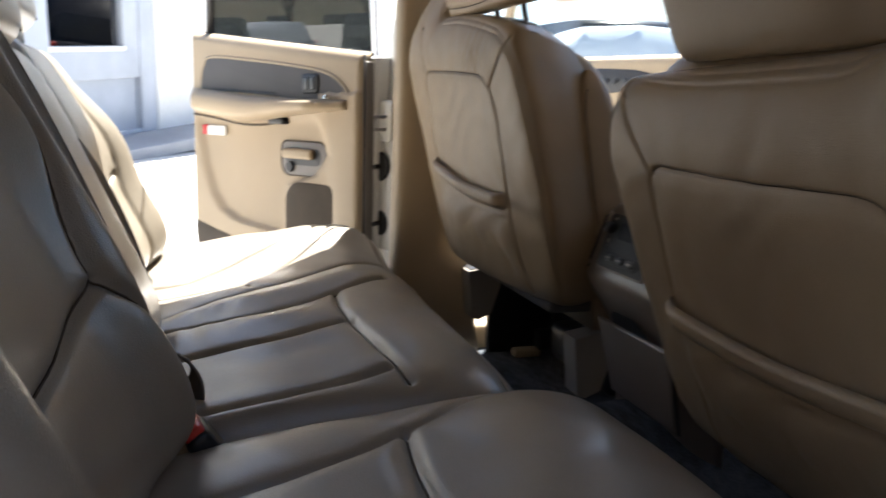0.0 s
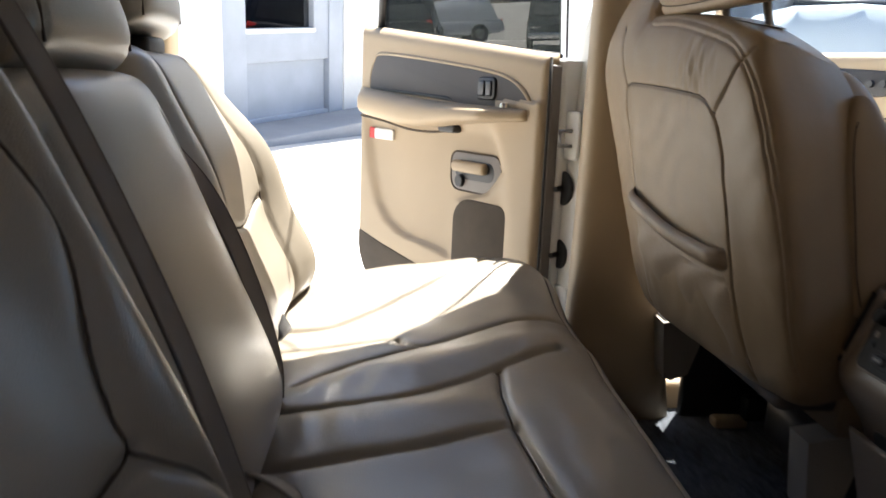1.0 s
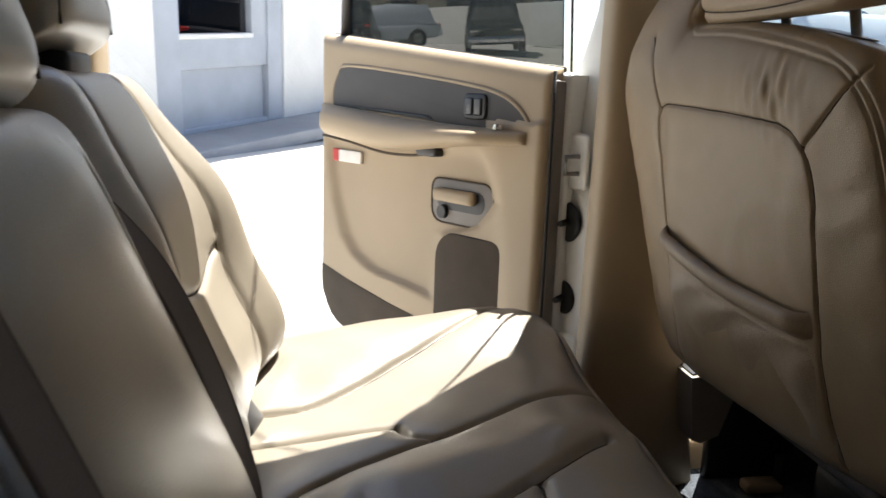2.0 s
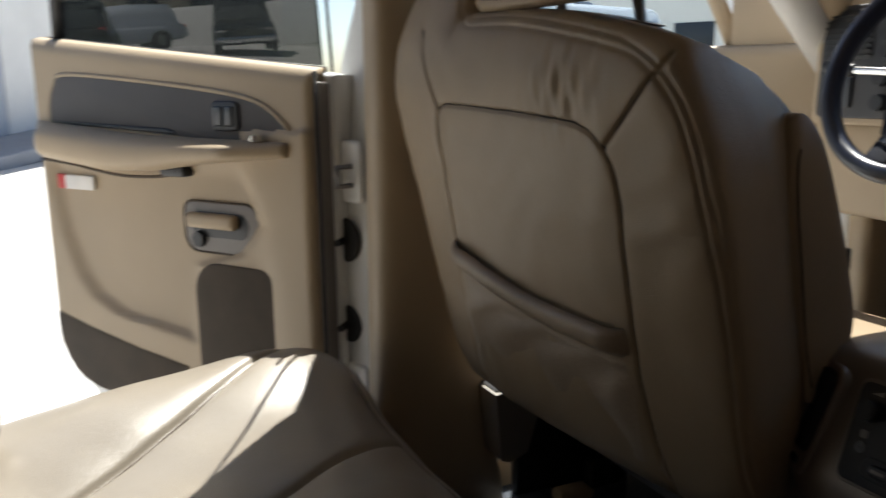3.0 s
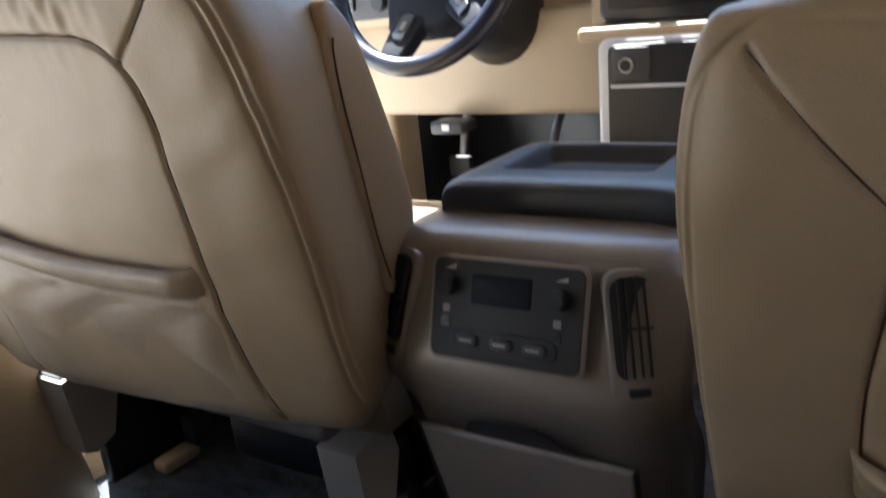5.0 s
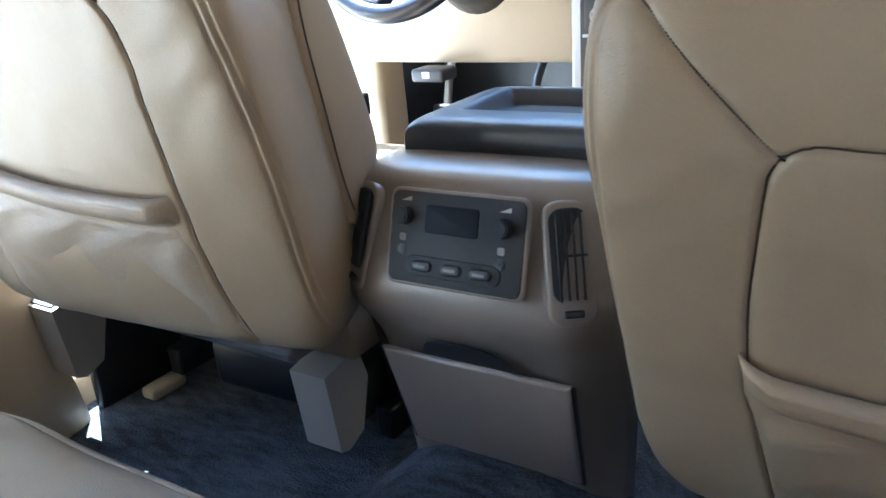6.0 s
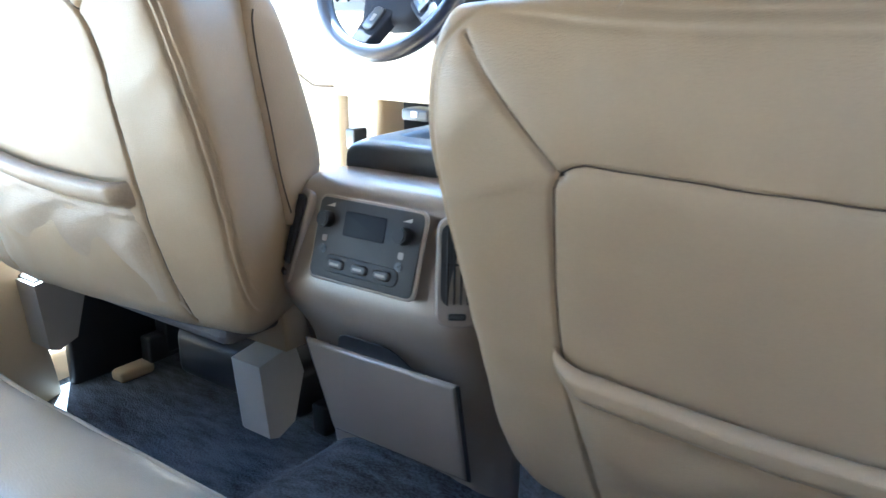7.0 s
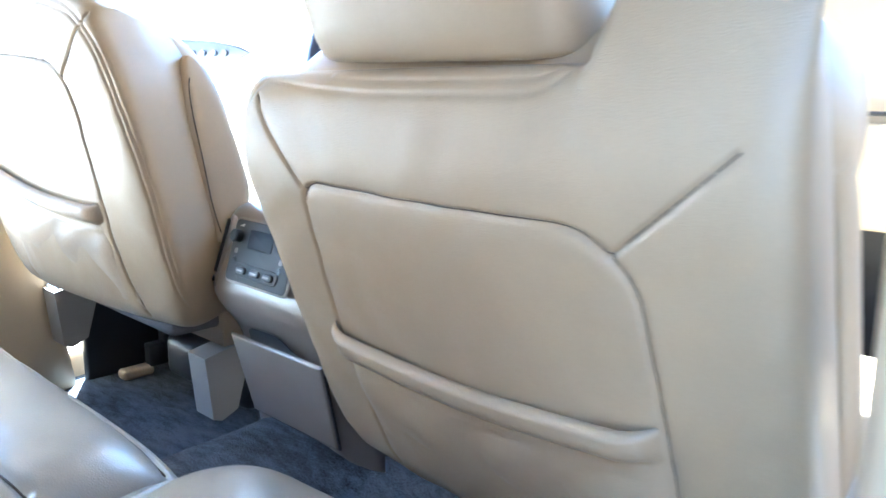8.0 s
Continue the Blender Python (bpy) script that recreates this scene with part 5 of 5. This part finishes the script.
    tube("bezel_line", [F @ Vector((x, z, 0.0185)) for x, z in rounded(0.135, 1.085, 0.315, 1.175, (0.03, 0.03, 0.02, 0.03)) + rounded(0.135, 1.085, 0.315, 1.175, (0.03, 0.03, 0.02, 0.03))[:1]], 0.002, SEAMDARK, bz)
    # Flat black plate paints the shade of the recessed handle cup.
    prism("handle_cup_shade", rounded(0.160, 1.112, 0.300, 1.158, 0.021), 0.0045, BLACK, bz, "black plate for the handle cup's shade", r=0.002, m=F @ Matrix.Translation((0, 0, 0.0145)))
    rbox("door_handle", (0.118, 0.027, 0.022), (0.240, 1.143, 0.026), TRIM, bz, "beige pull handle", r=0.010, seg=5, m=F)
    knob("lock_button", 0.015, 0.010, F @ Vector((0.278, 1.108, 0.017)), n, BLACK, bz, "black lock button")
    # courtesy lens
    ln = prism("door_reflector", rounded(0.560, 1.178, 0.648, 1.206, 0.004), 0.005, LENSWHITE, e, "white door reflector with red end", r=0.002, m=F @ Matrix.Translation((0, 0, 0.0165)))
    prism("red_lens", rounded(0.648, 1.178, 0.672, 1.207, 0.004), 0.005, RED, ln, "red lens end", r=0.002, m=F @ Matrix.Translation((0, 0, 0.0165)))
    # speaker grille and carpeted kick strip
    prism("speaker_grille", rounded(0.084, 0.70, 0.284, 1.070, (0.01, 0.01, 0.055, 0.045), 9), 0.005, CHARCOALCLOTH, e, "dark brown speaker grille", r=0.003, m=F @ Matrix.Translation((0, 0, 0.029)))
    kick = [(0.70, 0.925), (0.60, 0.905), (0.45, 0.882), (0.32, 0.868), (0.31, 0.775), (0.55, 0.775), (0.60, 0.779), (0.635, 0.79), (0.66, 0.806), (0.68, 0.83), (0.692, 0.855), (0.70, 0.88)]
    prism("kick_strip", kick, 0.004, CHARCOALCLOTH, e, "dark brown carpeted kick strip", r=0.003, m=F @ Matrix.Translation((0, 0, 0.0285)))
    # window
    W = F @ Matrix.Translation((0, 1.43, -0.012)) @ pose(0, 0, 0, 3) @ Matrix.Translation((0, -1.43, 0))
    w = prism("glass_pane", [(0.012, 1.40), (0.655, 1.462), (0.585, 2.10), (0.03, 2.10)], 0.005, TINTED, e, "dark tinted window glass", r=0, m=W)
    w.visible_shadow = False
    for a, b in (((0.665, 1.455), (0.595, 2.11)), ((-0.005, 1.39), (0.01, 2.11)), ((0.01, 2.11), (0.60, 2.11))):
        tube("window_frame", [W @ Vector((a[0] + (b[0] - a[0]) * k, a[1] + (b[1] - a[1]) * k, 0)) for k in (0, 0.5, 1)], 0.014 if a[0] > 0.6 else 0.0025, BLACK, e, "black window frame", seg=10)
    tube("window_seal", [F @ Vector((l, 1.396 + 0.108 * l + -0.003, -0.004)) for l in np.linspace(0.0, 0.70, 8)], 0.005, RUBBER, e, "black window seal")


CHARCOALCLOTH = material("dark brown carpet cloth", (0.075, 0.06, 0.045), 0.95, 0.12, 12, 500, 0.5)
rear_door()


def front_door():
    F, d, n = door_frame_m((1.585, 1.835, 0.0), 60.0)
    e = empty("door_2", (1.585, 1.835, 0.75), "open front car door with beige trim and switches", "car door", kind="structure")
    ls, zs = np.linspace(0.0, 1.02, 70), np.linspace(0, 1, 90)
    LL, VV = np.meshgrid(ls, zs)
    top, bot = 1.452 - 0.0 * LL, 0.70 + 0.0 * LL
    Z = bot + (top - bot) * VV
    edge = np.minimum.reduce([LL / 0.02, (1.02 - LL) / 0.02, VV * 30, (1 - VV) * 25]).clip(0, 1)
    C = 0.03 * np.sqrt(1 - (1 - edge) ** 2)
    wave = 1.285 - 0.17 * np.clip((0.30 - LL) / 0.22, 0, 1)
    C = C + 0.012 / (1 + np.exp(-(Z - wave) / 0.004))
    M = np.array(F)
    gridmesh("inner_panel", np.stack([LL, Z, C], -1) @ M[:3, :3].T + M[:3, 3], TRIM, e, "beige moulded inner panel", flip=np.linalg.det(M[:3, :3]) < 0)
    prism("outer_skin", rounded(-0.01, 0.66, 1.05, 1.45, 0.05), 0.05, WHITE, e, "white painted outer skin", r=0.01, m=F @ Matrix.Translation((0, 0, -0.052)))
    tube("panel_seam", [F @ Vector((l, 1.285 - 0.17 * min(max((0.30 - l) / 0.22, 0), 1), 0.037)) for l in np.linspace(0.03, 0.8, 30)], 0.003, SEAMDARK, e)
    sw = prism("switch_plate", [(0.30, 1.372), (0.34, 1.39), (0.42, 1.405), (0.55, 1.412), (0.75, 1.405), (0.75, 1.345), (0.55, 1.33), (0.36, 1.345)], 0.008, CHARCOAL, e, "charcoal window switch plate", r=0.005, m=F @ Matrix.Translation((0, 0, 0.040)))
    for k in range(5):
        knob("switch_knob", 0.010, 0.012, F @ Vector((0.38 + 0.035 * k, 1.372, 0.046)), n, GLOSSBLACK, sw, "dark switch")
    g = prism("glass_pane", [(0.235, 1.455), (1.0, 1.455), (0.93, 1.82), (0.40, 1.82)], 0.005, CLEAR, e, "clear window glass", r=0, m=F @ Matrix.Translation((0, 0, -0.01)))
    g.visible_shadow = False
    prism("mirror_cover", [(0.02, 1.44), (0.235, 1.44), (0.235, 1.56), (0.12, 1.56)], 0.03, TRIM, e, "beige mirror corner trim", r=0.008, m=F @ Matrix.Translation((0, 0, -0.015)))
    for a, b in (((0.23, 1.45), (0.40, 1.83)), ((0.40, 1.83), (0.94, 1.83)), ((1.01, 1.45), (0.94, 1.83))):
        tube("window_frame", [F @ Vector((a[0], a[1], -0.01)), F @ Vector(((a[0] + b[0]) / 2, (a[1] + b[1]) / 2, -0.01)), F @ Vector((b[0], b[1], -0.01))], 0.02, TRIM, e, "beige trimmed window frame", seg=10)


front_door()


def passenger_door(name, hinge, ang, length, label):
    """A door standing open on the passenger side: inner panel, armrest, skin, framed glass."""
    F, d, n = door_frame_m(hinge, ang)
    e = empty(name, (hinge[0], hinge[1], 0.75), label, "car door", kind="structure")
    prism("inner_panel", rounded(0.0, 0.74, length, 1.44, 0.05), 0.03, TRIM, e, "beige inner panel", r=0.012, m=F @ Matrix.Translation((0, 0, -0.028)))
    prism("outer_skin", rounded(-0.01, 0.66, length + 0.01, 1.46, 0.05), 0.05, WHITE, e, "white painted outer skin", r=0.01, m=F @ Matrix.Translation((0, 0, 0.004)))
    rbox("armrest", (length * 0.8, 0.07, 0.05), (length * 0.52, 1.26, -0.045), TRIM, e, "beige armrest", r=0.02, m=F)
    prism("glass_pane", [(0.03, 1.44), (length - 0.04, 1.46), (length - 0.10, 1.82), (0.05 if length < 0.9 else 0.40, 1.82)], 0.005, TINTED, e, "dark tinted window glass", r=0, m=F)


BLOCKBROWN = material("dark brown of the light block", (0.06, 0.045, 0.038), 0.9, 0.12, 3, 60, 0.3)
# The rear door stands out of view, added to block light from this side.
passenger_door("door_3", (0.45, 0.07, 0.0), -78.0, 0.72, "unseen open rear car door, blocks passenger-side light")
passenger_door("door_4", (1.585, 0.06, 0.0), -66.0, 1.02, "open front car door beside the passenger seat")
# Unseen dark wall, added to keep sky and bounce off the passenger side.
tagged(rbox("light_block_wall", (9.0, 0.3, 3.2), (0.2, -1.75, 1.2), BLOCKBROWN, r=0.02), "unseen dark wall added to block light on the road side", "wall", kind="structure")


# ---- parked vehicles and street beyond ----
def parked_car(at, heading, length, tall, wide, mat, label, tail=False):
    """A parked vehicle: lofted body with a glasshouse, wheels, lamps and bumpers. Its nose points along +x before turning."""
    m = Matrix.Translation(at) @ pose(0, 0, 0, 0, 0, heading)
    e = empty("parked_car", at, label, "car")
    L2, hb = length / 2, tall * 0.56
    prof = [(-L2, 0.55, hb * 0.90), (-L2 + 0.08, 0.36, hb * 0.98), (-L2 * 0.6, 0.30, hb), (-L2 * 0.1, 0.28, hb), (L2 * 0.35, 0.28, hb * 0.98), (L2 * 0.75, 0.30, hb * 0.88), (L2 - 0.10, 0.36, hb * 0.78), (L2, 0.50, hb * 0.66)]
    P = []
    for x, z0, z1 in prof:
        k = 1 - 0.10 * (abs(x) / L2) ** 4
        ring = []
        for t in np.linspace(0, 2 * math.pi, 32, endpoint=False):
            c, s = math.cos(t), math.sin(t)
            ring.append(m @ Vector((x, wide / 2 * k * np.sign(c) * abs(c) ** 0.35, (z0 + z1) / 2 + (z1 - z0) / 2 * np.sign(s) * abs(s) ** 0.4)))
        P.append([tuple(q) for q in ring])
    gridmesh("body", np.array(P), mat, e, wrap=True)
    xs = (-L2 * 0.92, -L2 * 0.80, -L2 * 0.2, L2 * 0.08, L2 * 0.38)
    P = []
    for x, z in zip(xs, (hb - 0.05, tall * 0.96, tall, tall * 0.97, hb - 0.05)):
        k = 0.92 if z < hb else 0.80
        P.append([tuple(m @ Vector((x, wide / 2 * (0.94 - (0.94 - k) * v if True else 1) * c, hb - 0.06 + (z - hb + 0.06) * v))) for c, v in ((-1, 0), (-1, 0.5), (-0.98, 0.92), (-0.85, 1), (0, 1.01), (0.85, 1), (0.98, 0.92), (1, 0.5), (1, 0))])
    gridmesh("cabin", np.array(P), mat, e, "painted cabin roof", lid=False)
    for s in (-1, 1):
        for x0, x1 in ((-L2 * 0.74, -L2 * 0.36), (-L2 * 0.32, L2 * 0.10)):
            prism("side_window", [(x0, hb + 0.03), (x1 + 0.10, hb + 0.03), (x1, tall * 0.92), (x0 + 0.03, tall * 0.92)], 0.02, GLOSSBLACK, e, "dark side window", r=0.004, m=m @ frame_m((0, s * wide / 2 * 0.90, 0), (1, 0, 0), (0, s * -0.10, 0.99), (0, s, 0.1)))
    prism("windscreen", [(-wide * 0.38, 0), (wide * 0.38, 0), (wide * 0.33, 0.5), (-wide * 0.33, 0.5)], 0.02, GLOSSBLACK, e, "dark windscreen", r=0.004, m=m @ frame_m((L2 * 0.36, 0, hb + 0.02), (0, 1, 0), Vector((-0.62, 0, 0.78)), Vector((0.78, 0, 0.62))))
    prism("rear_window", [(-wide * 0.36, 0), (wide * 0.36, 0), (wide * 0.32, 0.42), (-wide * 0.32, 0.42)], 0.02, GLOSSBLACK, e, "dark rear window", r=0.004, m=m @ frame_m((-L2 * 0.90, 0, hb + 0.03), (0, 1, 0), Vector((0.25, 0, 0.96)), Vector((-0.96, 0, 0.25))))
    for x in (-L2 * 0.60, L2 * 0.62):
        for s in (-1, 1):
            w = knob("wheel", 0.36, 0.22, m @ Vector((x, s * (wide / 2 - 0.20), 0.36)), m.to_3x3() @ Vector((0, s, 0)), RUBBER, e, "black tyre", 32, 0.03)
            knob("rim", 0.22, 0.23, m @ Vector((x, s * (wide / 2 - 0.20), 0.36)), m.to_3x3() @ Vector((0, s, 0)), STEEL, w, "steel wheel rim", 24, 0.02)
    for s in (-1, 1):
        rbox("tail_lamp", (0.05, 0.16, 0.30), (-L2 + 0.03, s * wide * 0.40, hb * 0.80), RED, e, "red tail lamp", r=0.02, m=m)
        rbox("headlamp", (0.10, 0.30, 0.16), (L2 - 0.06, s * wide * 0.34, hb * 0.62), LENSWHITE, e, "clear headlamp", r=0.03, m=m)
    rbox("bumper", (0.14, wide * 0.94, 0.20), (L2 - 0.01, 0, 0.48), CHROME if tall > 1.7 else mat, e, "front bumper", r=0.05, m=m)
    rbox("bumper", (0.14, wide * 0.94, 0.20), (-L2 + 0.01, 0, 0.52), CHROME if tall > 1.7 else mat, e, "rear bumper", r=0.05, m=m)
    rbox("grille", (0.04, wide * 0.42, 0.18), (L2 + 0.01, 0, hb * 0.60), BLACK, e, "black grille", r=0.01, m=m)
    return e


BLUE = paint("blue car paint", (0.06, 0.12, 0.26))
SILVERPAINT = paint("silver car paint", (0.50, 0.54, 0.60))
DARKCAR = paint("black car paint", (0.015, 0.016, 0.02))
parked_car((8.4, 7.4, 0.55), 174, 4.6, 1.62, 1.8, BLUE, "blue parked car with dark windows")
parked_car((4.3, 8.9, 0.72), 174, 4.6, 1.55, 1.8, SILVERPAINT, "silver parked car with dark windows")
parked_car((6.8, 11.4, 0.78), 10, 4.9, 1.85, 1.95, DARKCAR, "black parked pickup with red tail lamps")
parked_car((-27.5, 6.8, 0.60), -12, 4.9, 2.0, 2.0, DARKCAR, "black parked truck facing the drive")
parked_car((-23.0, 10.6, 0.84), 165, 4.6, 1.6, 1.8, DARKCAR, "black parked car with red tail lamps beside the drive")
parked_car((-27.5, 11.2, 0.84), 60, 4.6, 1.6, 1.8, SILVERPAINT, "silver parked car beside the drive")
tagged(rbox("garden_wall", (0.3, 30, 1.9), (-35.5, 9, 1.5), WALLWHITE, r=0.03), "white wall beyond the drive", "wall", kind="structure")


def street_building(at, turn, size, mat, label):
    e = empty("street_building", at, label, "building")
    m = Matrix.Translation(at) @ pose(0, 0, 0, 0, 0, turn)
    w, d, h = size
    rbox("wall", (w, d, h), (0, 0, h / 2), mat, e, r=0.03, m=m)
    rbox("parapet", (w + 0.2, d + 0.2, 0.3), (0, 0, h + 0.1), TRIM, e, r=0.03, m=m)
    n = int(w // 3)
    for k in range(n):
        x = -w / 2 + (k + 0.5) * w / n
        wd = rbox("window", (1.4, 0.1, 1.5), (x, -d / 2, 1.9), GLOSSBLACK, e, "dark window", r=0.02, m=m)
        rbox("sill", (1.6, 0.2, 0.1), (x, -d / 2 - 0.03, 1.1), WALLWHITE, wd, r=0.02, m=m)


street_building((-46, 18, 0.6), 60, (26, 8, 5.0), TAN_WALL, "tan stucco building down the street")
street_building((-4, -22, -0.5), 180, (40, 8, 5.5), TAN_WALL, "tan stucco building across the street")
street_building((26, 22, 0.9), -55, (30, 8, 5.0), WALLWHITE, "white painted building up the street")


def tree(at, tall, label):
    e = empty("tree", at, label, "tree")
    rng = np.random.default_rng(int(abs(at[0] * 7 + at[1] * 3)))
    base = Vector(at)
    tube("trunk", [base + Vector((0.05 * math.sin(k), 0.04 * math.cos(2 * k), tall * 0.45 * k / 5)) for k in range(6)], 0.13, BARK, e, seg=10)
    for k in range(6):
        a = k * 1.05
        tube("limb", [base + Vector((0, 0, tall * (0.30 + 0.02 * k))), base + Vector((0.5 * math.cos(a), 0.5 * math.sin(a), tall * 0.55)), base + Vector((1.1 * math.cos(a), 1.1 * math.sin(a), tall * 0.75))], 0.04, BARK, e, seg=6)
    n = 1800
    c = rng.normal(0, 1, (n, 3))
    c = c / np.linalg.norm(c, axis=1)[:, None] * rng.random((n, 1)) ** 0.4 * (1.7, 1.7, 1.4) * (0.75 + 0.35 * rng.random((n, 1)))
    c += np.array(at) + (0, 0, tall * 0.72)
    q = rng.normal(0, 0.10, (n, 3, 3)) + c[:, None]
    me = bpy.data.meshes.new("crown")
    me.from_pydata(q.reshape(-1, 3).tolist(), [], np.arange(n * 3).reshape(-1, 3).tolist())
    me.materials.append(LEAF)
    attach(new("crown", me), e, "loose green leafy crown")


tree((-33, 3.0, 0.2), 5.5, "green street tree with a loose crown")
tree((-38, 12.5, 0.8), 6.0, "green street tree with a loose crown")
tree((-38, 4.5, 0.4), 7.0, "tall green tree behind a low wall")
tree((-38, 8.5, 0.4), 6.5, "tall green tree behind a low wall")
tree((13, 13, 0.9), 5.5, "green street tree with a loose crown")
